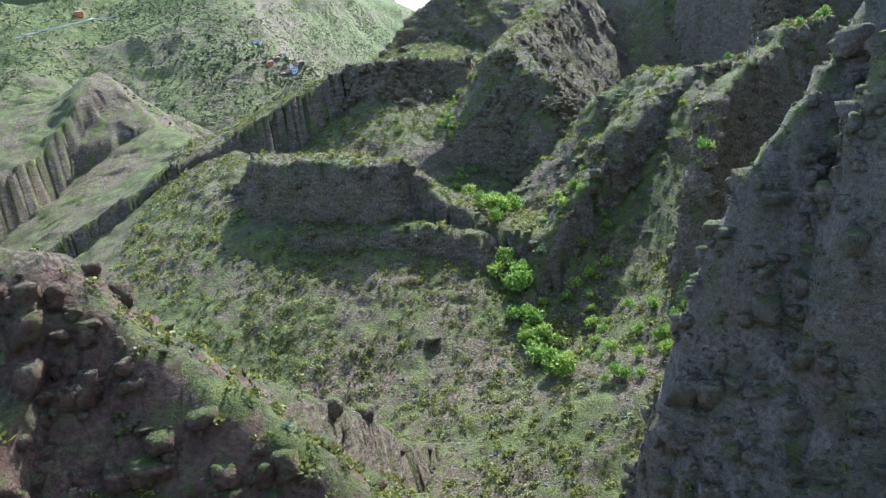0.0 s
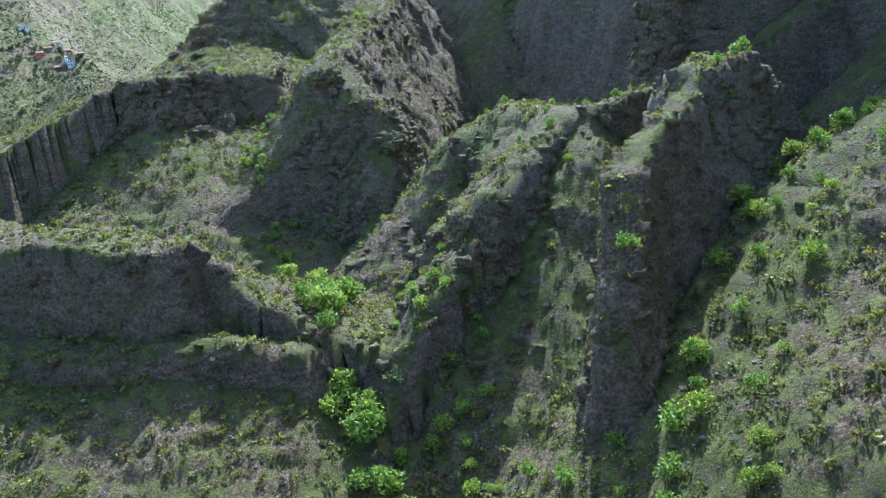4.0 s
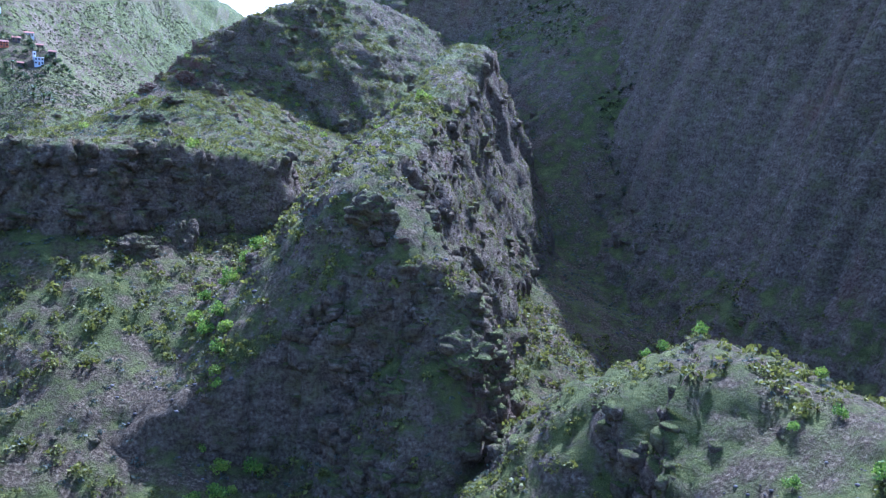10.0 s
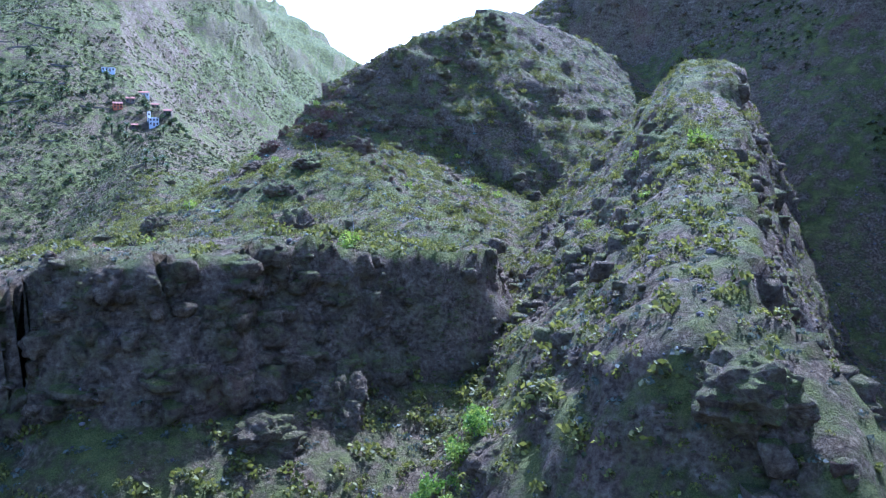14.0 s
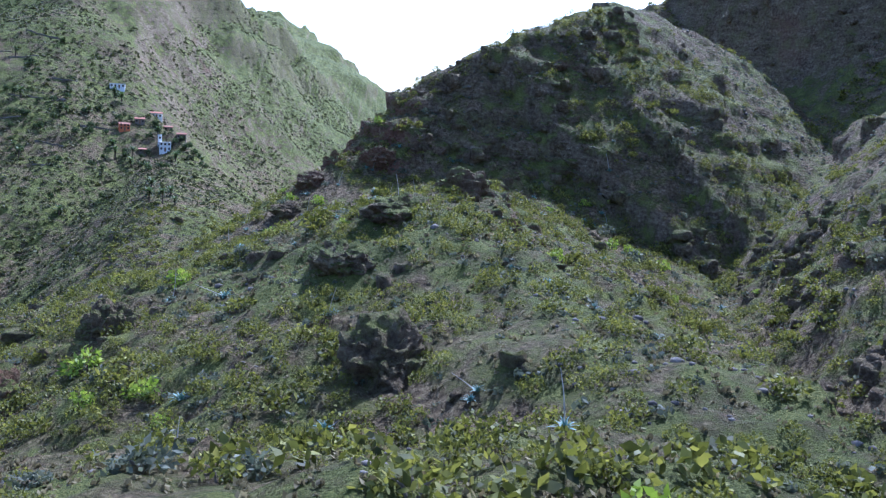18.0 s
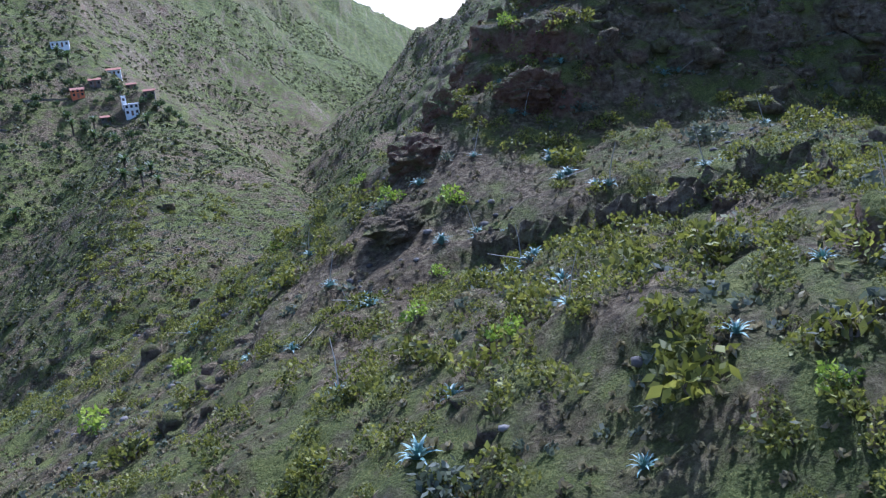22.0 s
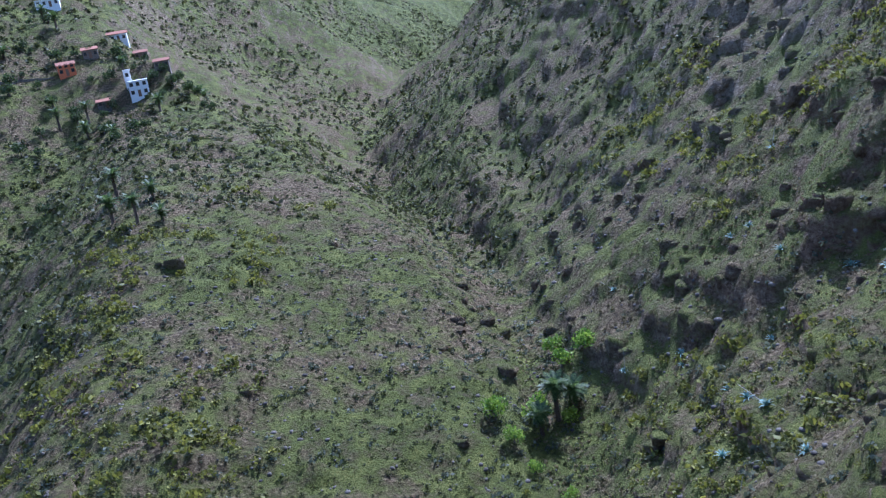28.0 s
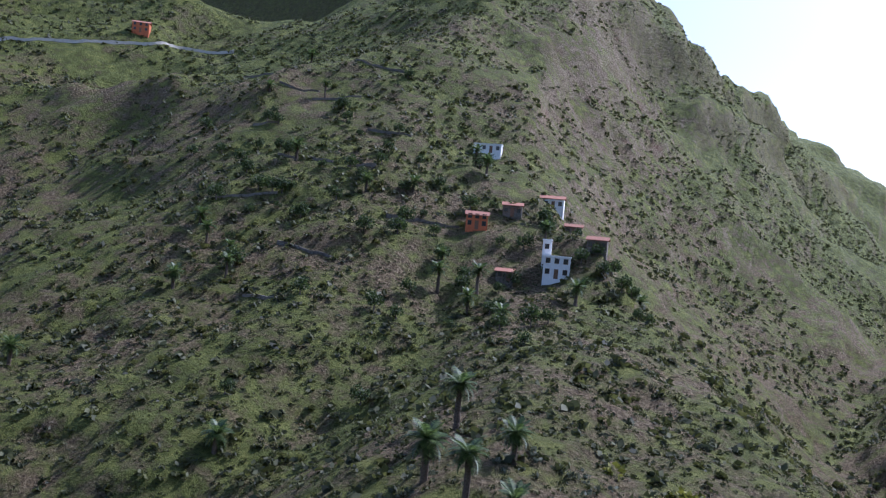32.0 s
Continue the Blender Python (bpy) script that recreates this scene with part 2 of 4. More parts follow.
# each ridge: its crest, then top, drop, width and slope of the left-hand and of the right-hand flank
RIDGES = [
    # west shoulder beside the start
    ([(-160, 70, 30), (-70, 85, 4), (-43, 86, -9), (-33, 88, -12), (-26, 85, -20), (-16, 83, -27), (-2, 80, -41), (8, 77, -56)], (1, 6, 5, 0.75), (1, 10, 6, 1.1)),
    # east spire beside the start
    ([(29, 114, -60), (34, 111, -46), (38, 109, -34), (42, 108, -25), (46, 107, -17), (51, 107, -11), (56, 108, -6), (65, 110, 6), (92, 112, 30), (170, 105, 70)], (1, 14, 6, 1.6), (1, 16, 6, 1.7)),
    # its outer rib
    ([(62, 96, 4), (54, 94, -10), (50, 92, -26), (48, 90, -44)], (2, 18, 6, 1.2), (2, 18, 6, 1.2)),
    # domed tower and its back
    ([(200, 272, 12), (152, 264, -20), (136, 258, -18), (124, 250, -5), (114, 244, 0), (104, 240, -3), (97, 238, -12), (92, 238, -22)], (5, 52, 11, 0.9), (5, 40, 10, 0.9)),
    # spiked rib that falls from the dome
    ([(106, 240, -4), (96, 231, -7), (86, 224, -11), (77, 217, -15), (72, 208, -24), (66, 199, -40)], (2, 30, 6, 0.9), (2, 32, 6, 0.9)),
    # dark pillar spur
    ([(170, 285, 10), (130, 275, -8), (105, 270, -9), (89, 268, -12), (78, 260, -15), (69, 252, -18), (62, 247, -22), (57, 243, -31)], (2, 44, 6, 0.8), (3, 6, 8, 0.9)),
    ([(89, 268, -12), (87, 283, -11), (80, 297, -10), (66, 300, -18), (47, 293, -36)], (4, 5, 8, 0.8), (4, 7, 8, 0.8)),
    # cone ridge
    ([(44, 310, -40), (50, 330, -9), (46, 341, -1), (40, 350, 5), (56, 390, 15), (76, 440, 26), (89, 467, 34), (104, 520, 28), (130, 590, 28)], (3, 8, 6, 1.05), (3, 72, 34, 1.3)),
    # mesa with its dark cliff and the long back behind it
    ([(-17, 377, 5), (-6, 385, 5), (5, 391, 4), (20, 399, 2), (16, 420, 3), (8, 440, 5), (6, 469, 9)], (7, 3, 8, 0.36), (7, 16, 5, 0.58)),
    ([(6, 469, 10), (15, 502, 9), (8, 523, 12)], (4, 4, 8, 0.45), (5, 3, 8, 0.4)),
    # brown hill
    ([(-6, 527, 13), (-1, 532, 22), (6, 538, 30), (14, 547, 41), (30, 560, 51), (51, 571, 56), (76, 578, 51), (101, 593, 42), (126, 613, 36), (161, 639, 42), (244, 656, 85)], (2, 34, 9, 1.1), (3, 5, 7, 0.78)),
    # spur that falls to the ravine
    ([(10, 537, 15), (-4, 525, 11), (-14, 524, 9), (-30, 532, -4), (-43, 540, -11), (-55, 548, -17), (-78, 561, -34)], (1, 3, 5, 0.32), (1, 14, 4, 1.1)),
    # sunlit spur under the grey wall
    ([(78, 663, 12), (60, 647, 2), (46, 631, -4), (34, 618, -10), (18, 612, -17), (4, 608, -26), (-8, 604, -35)], (2, 1, 5, 0.5), (2, 1, 5, 0.45)),
    # grey wall above it
    ([(190, 560, 130), (134, 611, 88), (104, 638, 58), (86, 656, 34), (74, 666, 17)], (3, 44, 12, 1.0), (3, 44, 12, 1.0)),
    # great east wall
    ([(310, -80, 150), (285, 60, 150), (255, 180, 142), (235, 260, 160), (215, 340, 172), (200, 450, 176), (190, 560, 165), (150, 640, 120), (106, 690, 76)], (3, 190, 60, 1.3), (4, 20, 20, 0.4)),
    # buttress of the wall
    ([(235, 320, 160), (190, 312, 90), (150, 303, 40), (124, 296, 14)], (3, 60, 14, 1.0), (3, 60, 14, 1.0)),
    # benches below the towers
    ([(215, 205, 40), (170, 208, 10), (140, 209, -8), (115, 206, -22), (95, 200, -34), (75, 192, -46), (55, 185, -58), (38, 180, -70)], (6, 1, 6, 0.5), (6, 1, 6, 0.5)),
    ([(215, 150, 40), (150, 165, -5), (110, 172, -28), (80, 172, -44), (50, 170, -64)], (8, 1, 6, 0.5), (8, 1, 6, 0.6)),
    # its northern end, falling to the ravine's head
    ([(106, 690, 76), (82, 770, 56), (60, 830, 46), (50, 870, 38), (40, 900, 30), (24, 930, 24), (6, 965, 10), (-6, 990, -8)], (3, 10, 12, 0.95), (4, 20, 20, 0.4)),
    # low mesas on the west bank
    ([(-44, 274, -21), (-26, 265, -22), (-9, 256, -25)], (6, 8, 6, 0.5), (6, 18, 4, 0.5)),
    ([(-34, 250, -41), (0, 241, -43), (14, 238, -45)], (3, 6, 6, 0.5), (3, 13, 3, 0.55)),
    # butte and the dark shelf of the west bank
    ([(-420, 430, 40), (-260, 420, 2), (-190, 412, 2), (-163, 412, 4), (-152, 414, 12), (-143, 415, 17), (-133, 412, 6), (-120, 404, -12), (-95, 375, -20), (-70, 330, -23), (-55, 300, -26)], (4, 14, 20, 0.42), (10, 12, 26, 0.45)),
    # village spur
    ([(-190, 960, 63), (-140, 860, 29), (-118, 815, 7), (-106, 796, 2), (-92, 750, -3), (-86, 715, -8), (-80, 680, -15), (-72, 630, -27), (-66, 600, -37)], (5, 2, 8, 0.26), (4, 2, 6, 0.62)),
    # spur of green terraces behind the village
    ([(-300, 985, 118), (-225, 1000, 78), (-160, 1012, 44), (-110, 1022, 18), (-70, 1030, -4), (-56, 1034, -14)], (8, 3, 8, 0.42), (6, 3, 8, 0.5)),
    # high western mountain
    ([(-1500, 700, 420), (-900, 1230, 330), (-670, 1310, 318), (-549, 1259, 267), (-399, 1220, 240), (-293, 1075, 192), (-230, 1085, 196)], (8, 50, 30, 0.5), (8, 80, 26, 0.5)),
    ([(-230, 1085, 196), (-207, 1091, 190), (-200, 1204, 205), (-165, 1333, 165), (-128, 1568, 188), (-80, 1701, 155), (25, 1975, 90), (120, 2030, 50), (195, 2070, 20), (280, 2110, 0)], (8, 50, 60, 0.5), (8, 60, 80, 0.55)),
    # upper west hillside
    ([(-620, 820, 150), (-480, 880, 118), (-400, 900, 108), (-330, 960, 110), (-270, 1010, 112), (-230, 1060, 118)], (10, 10, 20, 0.5), (8, 14, 14, 0.5)),
    # ridges behind the start
    ([(-900, 200, 160), (-420, -160, 90), (0, -260, 50), (380, -140, 120)], (4, 10, 12, 0.5), (4, 10, 12, 0.5)),
    ([(-600, 2500, -20), (300, 2600, -30), (900, 1900, 0), (800, 600, 200)], (4, 40, 30, 0.4), (4, 40, 30, 0.4)),
]


# bed of the ravine beyond the spur; its sides rise no steeper than the cut allows
RAVINE = [(-110, 575, -58), (-40, 612, -45), (-16, 644, -40), (-18, 700, -37), (-32, 770, -37), (-48, 850, -36), (-42, 940, -30), (-22, 1030, -20), (20, 1180, -10), (110, 1460, -4), (250, 1720, 10)]


def land_height(x, y):
    wx = x + 3 * fbm(x, y, 0 * x, 38, 3, 11)
    wy = y + 3 * fbm(x, y, 0 * x, 38, 3, 23)
    z = -85 + 0.05 * y
    beyond = np.maximum(0.326 * (x - 8) + 0.947 * (y - 534), 0)
    for line, left, right in RIDGES:
        d, top, side = crest_field(wx, wy, line)
        if line[0] == (310, -80, 150):  # buttresses of the great wall
            d = np.maximum(d + 11 * fbm(x * 0.35, y, 0 * x, 62, 4, 15, True), 0)
        h = top - np.where(side > 0, flank(d, *left), flank(d, *right))
        if line[0] == (6, 469, 10) or line[0] == (-17, 377, 5):
            h = h - 1.5 * beyond  # these backs end at the spur
        k = 3.0
        m = np.maximum(z, h)
        z = m + k * np.log1p(np.exp(-np.abs(z - h) / k)) * np.exp(-np.abs(z - h) / 9)
    d, low_z, _ = crest_field(wx, wy, RAVINE)
    cut = low_z + 2 + 0.75 * np.maximum(d - 3, 0) + 0.0042 * np.maximum(d - 40, 0) ** 2 + 16 * np.clip((d - 60) / 60, 0, 1) * fbm(x, y, 0 * x, 75, 4, 33, True)
    return np.where(y > 530, np.minimum(z, cut), z)


def spread(lo, hi, step, far_lo, far_hi, grow_lo, grow):
    inner = list(np.arange(lo, hi, step))
    out, s = [], step
    v = inner[-1]
    while v < far_hi:
        s *= grow
        v += s
        out.append(v)
    pre, s, v = [], step, lo
    while v > far_lo:
        s *= grow_lo
        v -= s
        pre.append(v)
    return np.array(pre[::-1] + inner + out)


GX = spread(-85, 142, 1.05, -2600, 2600, 1.014, 1.03)
GY = spread(75, 705, 1.15, -700, 3200, 1.04, 1.014)
X, Y = np.meshgrid(GX, GY)
Z = land_height(X, Y)
gy, gx = np.gradient(Z, GY, GX)
STEEP = np.clip((np.hypot(gx, gy) - 0.5) / 1.2, 0, 1)
Z = Z + (1.6 + 1.2 * STEEP) * fbm(X, Y, 0 * X, 19, 5, 41, True, 0.55) + (0.7 + 0.2 * STEEP) * fbm(X, Y, 0 * X, 5.2, 3, 57, True)
# gullies and buttresses of the far slopes, with cliff bands
FAR = np.clip((np.maximum(np.maximum(-95 - X, X - 170), Y - 740)) / 160, 0, 1)
Z = Z + FAR * (19 * fbm(X, Y, 0 * X, 130, 4, 61, True, 0.5) - 8)


def bedded(height, thick, start, rise):
    """Steps of hard beds: how far each height moves up or down."""
    b = height / thick
    b = b - np.floor(b)
    s = np.clip((b - start) / rise, 0, 1)
    return thick * (s * s * (3 - 2 * s) - b)


HIGH = np.clip((Y - 1020) / 150, 0, 1) * np.clip((Z - 40) / 60, 0, 1)
Z = Z + 0.6 * HIGH * bedded(Z + 26 * fbm(X, Y, 0 * X, 240, 3, 63) + 0.05 * X, 46, 0.45, 0.45) * np.clip(0.7 + fbm(X, Y, 0 * X, 160, 2, 65), 0, 1)
Z = Z + HIGH * np.clip((1500 - Y) / 250, 0, 1) * 20 * (fbm(X, 0.5 * Y, 0 * X, 75, 4, 64, True, 0.55) - 0.4)
# terraces of the western hillside
gy, gx = np.gradient(Z, GY, GX)
FIELDS = np.clip((-112 - X) / 20, 0, 1) * np.clip((Y - 690) / 40, 0, 1) * np.clip((1040 - Y) / 60, 0, 1) * np.clip((0.9 - np.hypot(gx, gy)) / 0.3, 0, 1)
Z = Z + 0.9 * FIELDS * bedded(Z + 4 * fbm(X, Y, 0 * X, 70, 2, 67), 3.0, 0.72, 0.22) * np.clip(0.35 + 1.6 * fbm(X, Y, 0 * X, 45, 2, 69), 0, 1)
# ledges: hard lava beds stand proud here and there
Z = Z + (0.14 + 0.26 * STEEP) * bedded(Z + 9 * fbm(X, Y, 0 * X, 42, 4, 71) + 0.08 * X, 6.0, 0.6, 0.3) * np.clip(0.3 + 2.2 * fbm(X, Y, 0 * X, 24, 3, 77), 0, 1)
# upright ribs, lying beds and broken rock on the faces
gy, gx = np.gradient(Z, GY, GX)
rough = np.clip((np.hypot(gx, gy) - 0.25) / 1.4, 0, 1)
push = rough * np.clip(2.4 / np.maximum(np.hypot(gx, gy), 0.1), 0.45, 1) * np.clip(1.3 - 0.7 * FAR, 0, 1) * np.clip((Y - 90) / 60, 0.45, 1) * (2.5 * fbm(X, Y, Z * 0.3, 13, 4, 83, True) + 1.5 * fbm(X * 0.4, Y * 0.4, Z, 5, 3, 91, True) + 0.9 * fbm(X, Y, Z, 3.0, 3, 97, True))
scale_n = 1 / np.sqrt(1 + gx * gx + gy * gy)
XD, YD, ZD = X - gx * scale_n * push, Y - gy * scale_n * push, Z + scale_n * push * 0.4
rows_n, cols_n = X.shape
verts = np.stack([XD, YD, ZD], -1).reshape(-1, 3)
idx = np.arange(rows_n * cols_n).reshape(rows_n, cols_n)
quads = np.stack([idx[:-1, :-1], idx[:-1, 1:], idx[1:, 1:], idx[1:, :-1]], -1).reshape(-1, 4)


def mesh_from(name, v, f, mat, smooth=False):
    v, f = np.ascontiguousarray(v, np.float32), np.ascontiguousarray(f, np.int32)
    me = bpy.data.meshes.new(name)
    n, k = f.shape
    me.vertices.add(len(v))
    me.vertices.foreach_set("co", v.ravel())
    me.loops.add(n * k)
    me.loops.foreach_set("vertex_index", f.ravel())
    me.polygons.add(n)
    me.polygons.foreach_set("loop_start", np.arange(0, n * k, k, dtype=np.int32))
    if smooth:
        me.polygons.foreach_set("use_smooth", np.ones(n, bool))
    me.update(calc_edges=True)
    me.materials.append(mat)
    return me


BED_RUST = [(-22, 82, 42, 0.9), (-11, 526, 17, 1.0), (-46, 428, 16, 0.7), (8, 470, 20, 0.4), (40, 640, 40, 0.4)]
BED_LICHEN = [(60, 108, 62, 0.6), (112, 246, 26, 0.5), (70, 256, 18, 0.5), (60, 700, 60, 0.7)]
# green growth of the far mountain; its colour also tones down the sunlit slopes
BED_DIM_GREEN = [(-520, 1120, 420, 0.9), (-130, 1330, 330, 0.9), (-40, 1750, 400, 0.9)]


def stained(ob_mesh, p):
    """Mark the rust-red lava, the lichen-grey rock and the overgrown, toned-down mountain of the plan on a mesh."""
    for key, spots in (("rust", BED_RUST), ("lichen", BED_LICHEN), ("green", BED_DIM_GREEN)):
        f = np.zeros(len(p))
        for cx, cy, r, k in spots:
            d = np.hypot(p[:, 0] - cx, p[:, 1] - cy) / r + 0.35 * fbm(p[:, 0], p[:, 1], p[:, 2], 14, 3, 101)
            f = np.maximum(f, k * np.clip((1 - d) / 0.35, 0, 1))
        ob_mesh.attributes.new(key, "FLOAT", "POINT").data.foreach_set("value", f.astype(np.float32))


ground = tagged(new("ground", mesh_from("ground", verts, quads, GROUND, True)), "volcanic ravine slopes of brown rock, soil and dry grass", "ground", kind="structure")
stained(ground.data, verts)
NORMAL = np.stack([-gx, -gy, np.ones_like(gx)], -1) * scale_n[..., None]


def site(x, y):
    """The ground's point and steepness at a place of the plan."""
    i = np.clip(np.searchsorted(GY, y), 1, len(GY) - 1)
    j = np.clip(np.searchsorted(GX, x), 1, len(GX) - 1)
    v = (y - GY[i - 1]) / (GY[i] - GY[i - 1])
    u = (x - GX[j - 1]) / (GX[j] - GX[j - 1])
    mix = lambda A: (1 - v) * ((1 - u) * A[i - 1, j - 1] + u * A[i - 1, j]) + v * ((1 - u) * A[i, j - 1] + u * A[i, j])
    return np.stack([mix(XD), mix(YD), mix(ZD)], -1), mix(NORMAL[..., 2])


# ---- plants ----
rng = np.random.default_rng(5)


def bush_form(leaves, seed, flat=0.75, leaf=0.17):
    """One shrub of unit radius: small leaf sprays round a ragged dome."""
    r = np.random.default_rng(seed)
    a = r.uniform(0, 2 * math.pi, leaves)
    h = r.uniform(0.0, 1.0, leaves)
    rad = np.sqrt(np.clip(1 - h * h, 0, 1)) * r.uniform(0.55, 1.05, leaves) * (0.8 + 0.25 * np.sin(3 * a + seed))
    c = np.stack([rad * np.cos(a), rad * np.sin(a), h * flat * r.uniform(0.7, 1.15, leaves) + 0.05], -1)
    t1 = r.normal(size=(leaves, 3))
    t1 /= np.linalg.norm(t1, axis=1)[:, None]
    t2 = np.cross(t1, r.normal(size=(leaves, 3)))
    t2 /= np.linalg.norm(t2, axis=1)[:, None]
    s = leaf * r.uniform(0.7, 1.5, leaves)[:, None]
    v = np.stack([c - t1 * s, c + t2 * s * 0.7, c + t1 * s * 1.2, c - t2 * s * 0.6], 1).reshape(-1, 3)
    return v, np.arange(leaves * 4).reshape(-1, 4)


def scatter(count, box, keep):
    """Random places in a box of the plan at which keep() holds."""
    x, y = rng.uniform(box[0], box[1], count), rng.uniform(box[2], box[3], count)
    p, n = site(x, y)
    ok = keep(p, n)
    return p[ok]


def stuff(name, places, sizes, forms, mat, label, category):
    vs, fs, base = [], [], 0
    for k, (p, s) in enumerate(zip(places, sizes)):
        v, f = forms[k % len(forms)]
        a = rng.uniform(0, 6.28)
        ca, sa = math.cos(a), math.sin(a)
        w = v * s
        vs.append(np.stack([w[:, 0] * ca - w[:, 1] * sa, w[:, 0] * sa + w[:, 1] * ca, w[:, 2]], -1) + p)
        fs.append(f + base)
        base += len(v)
    ob = new(name, mesh_from(name, np.concatenate(vs), np.concatenate(fs), mat))
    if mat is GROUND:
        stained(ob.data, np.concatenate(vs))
    return tagged(ob, label, category, kind="stuff")


def patch(p, size, seed, cut):
    return fbm(p[:, 0], p[:, 1], 0 * p[:, 0], size, 3, seed) > cut


PATH_XY = np.array([(e[0], e[1]) for _, e, _, _ in PATH])


def from_path(p):
    """Distance of places to the line of flight."""
    return np.min(np.hypot(p[:, None, 0] - PATH_XY[None, :, 0], p[:, None, 1] - PATH_XY[None, :, 1]), 1)


low = [bush_form(28, s, 0.75, 0.2) for s in range(6)]
thin = [bush_form(16, s + 20, 0.6, 0.28) for s in range(6)]
far_form = [bush_form(9, s + 40, 0.6, 0.45) for s in range(4)]
tuft = [bush_form(8, s + 60, 0.9, 0.5) for s in range(4)]

pts = scatter(34000, (-95, 145, 70, 715), lambda p, n: (n > 0.5) & patch(p, 18, 7, -0.28) & ((p[:, 1] < 400) | ((p[:, 1] > 560) & patch(p, 22, 51, 0.12))))
stuff("shrubs", pts, 0.45 + 1.7 * rng.beta(1.4, 3, len(pts)), low, SHRUB, "olive green shrubs scattered over the rocky slopes", "shrubs")
dense = [bush_form(110, s + 80, 0.8, 0.085) for s in range(5)]
pts = scatter(9000, (-70, 90, 385, 560), lambda p, n: (n > 0.45) & patch(p, 12, 21, -0.12))[:4600]
stuff("broom_shrubs", pts, 0.4 + 1.7 * rng.beta(1.3, 2.6, len(pts)), dense, SHRUB, "yellow-green broom shrubs on the stony spur", "shrubs")
pts = scatter(18000, (-95, 145, 70, 715), lambda p, n: (n > 0.42) & patch(p, 30, 9, -0.2))
stuff("dry_shrubs", pts, rng.uniform(0.3, 0.9, len(pts)), thin, GREY_SHRUB, "grey-green dry scrub between the rocks", "shrubs")
pts = np.concatenate([scatter(16000, (-60, 70, 370, 560), lambda p, n: n > 0.45), scatter(7000, (-20, 80, 592, 668), lambda p, n: n > 0.5)])
stuff("grass_tufts", pts, rng.uniform(0.12, 0.35, len(pts)), tuft, DRY, "dry straw-coloured grass tufts on stony soil", "grass")
pts = scatter(70000, (-420, 240, 420, 1250), lambda p, n: (n > 0.34) & ((p[:, 0] < -90) | (p[:, 0] > 140) | (p[:, 1] > 705)) & patch(p, 40, 13, -0.25))
stuff("far_scrub", pts, 0.5 + 1.5 * rng.beta(1.2, 3.5, len(pts)), far_form, DARK_SCRUB, "dark green scrub on the distant slopes", "shrubs")

# real scrub, sown dense and coloured dark to imitate cloud shade on this slope
pts = scatter(24000, (-190, -10, 560, 830), lambda p, n: (n > 0.5) & patch(p, 26, 15, -0.45))
stuff("slope_scrub", pts, 0.22 + 0.65 * rng.beta(1.2, 4, len(pts)), thin, DARK_SCRUB, "dense green scrub on the ravine slope, coloured darker in place of shade", "shrubs")


# ---- loose rock ----
def stone_form(seed):
    bm = bmesh.new()
    bmesh.ops.create_icosphere(bm, subdivisions=1, radius=1.0)
    r = random.Random(seed)
    k = (r.uniform(0.7, 1.2), r.uniform(0.7, 1.2), r.uniform(0.5, 0.85))
    for v in bm.verts:
        f = r.uniform(0.72, 1.2)
        v.co = Vector((v.co.x * k[0] * f, v.co.y * k[1] * f, v.co.z * k[2] * f))
    v = np.array([tuple(q.co) for q in bm.verts])
    f = np.array([[q.index for q in face.verts] for face in bm.faces])
    bm.free()
    return v, f


stones = [stone_form(s) for s in range(8)]
pts = scatter(26000, (-90, 140, 70, 700), lambda p, n: (n > 0.35) & patch(p, 14, 17, 0.02))
stuff("loose_rocks", pts, 0.12 + 0.7 * rng.beta(1.2, 5, len(pts)), stones, STONE, "grey-brown loose lava rocks on the slopes", "rocks")


def crag_form(seed):
    bm = bmesh.new()
    bmesh.ops.create_icosphere(bm, subdivisions=2, radius=1.0)
    r = random.Random(seed)
    k = (r.uniform(0.7, 1.3), r.uniform(0.7, 1.3), r.uniform(0.6, 1.5))
    off = Vector((seed * 3.1, seed * 1.7, seed * 5.3))
    for v in bm.verts:
        c = Vector([math.copysign(abs(q) ** 0.62, q) for q in v.co]) * 0.85
        c = c * (1 + 0.5 * noise.noise(v.co * 1.6 + off) + r.uniform(-0.1, 0.1))
        c.x += 0.5 * c.z * math.sin(seed)
        v.co = Vector((c.x * k[0], c.y * k[1], round(c.z * k[2] * 2.2) / 2.2 * 0.45 + c.z * k[2] * 0.55))
    v = np.array([tuple(q.co) for q in bm.verts])
    f = np.array([[q.index for q in face.verts] for face in bm.faces])
    bm.free()
    return v, f


crags = [crag_form(s) for s in range(10)]
pts = [scatter(9000, (-92, 142, 72, 708), lambda p, n: (n < 0.6) & patch(p, 12, 19, -0.25))[:2400]]
for box, count in (((8, 85, 84, 126), 800), ((-62, 12, 62, 96), 260), ((48, 132, 232, 312), 800), ((-34, 24, 358, 384), 160), ((26, 66, 296, 348), 450), ((-18, 16, 520, 560), 160)):
    pts.append(scatter(count * 14, box, lambda p, n: n < 0.48)[:count])
for box, count in (((-62, 70, 380, 562), 900), ((-95, 60, 562, 700), 500), ((-20, 110, 200, 330), 300)):
    pts.append(scatter(count * 8, box, lambda p, n: (n < 0.86) & patch(p, 9, 27, 0.05))[:count] - np.array((0, 0, 0.35)))
pts = np.concatenate(pts)
stuff("rock_outcrops", pts, 0.45 + 1.9 * rng.beta(1.3, 3.5, len(pts)), crags, GROUND, "rough brown lava outcrops on the cliffs", "rocks")


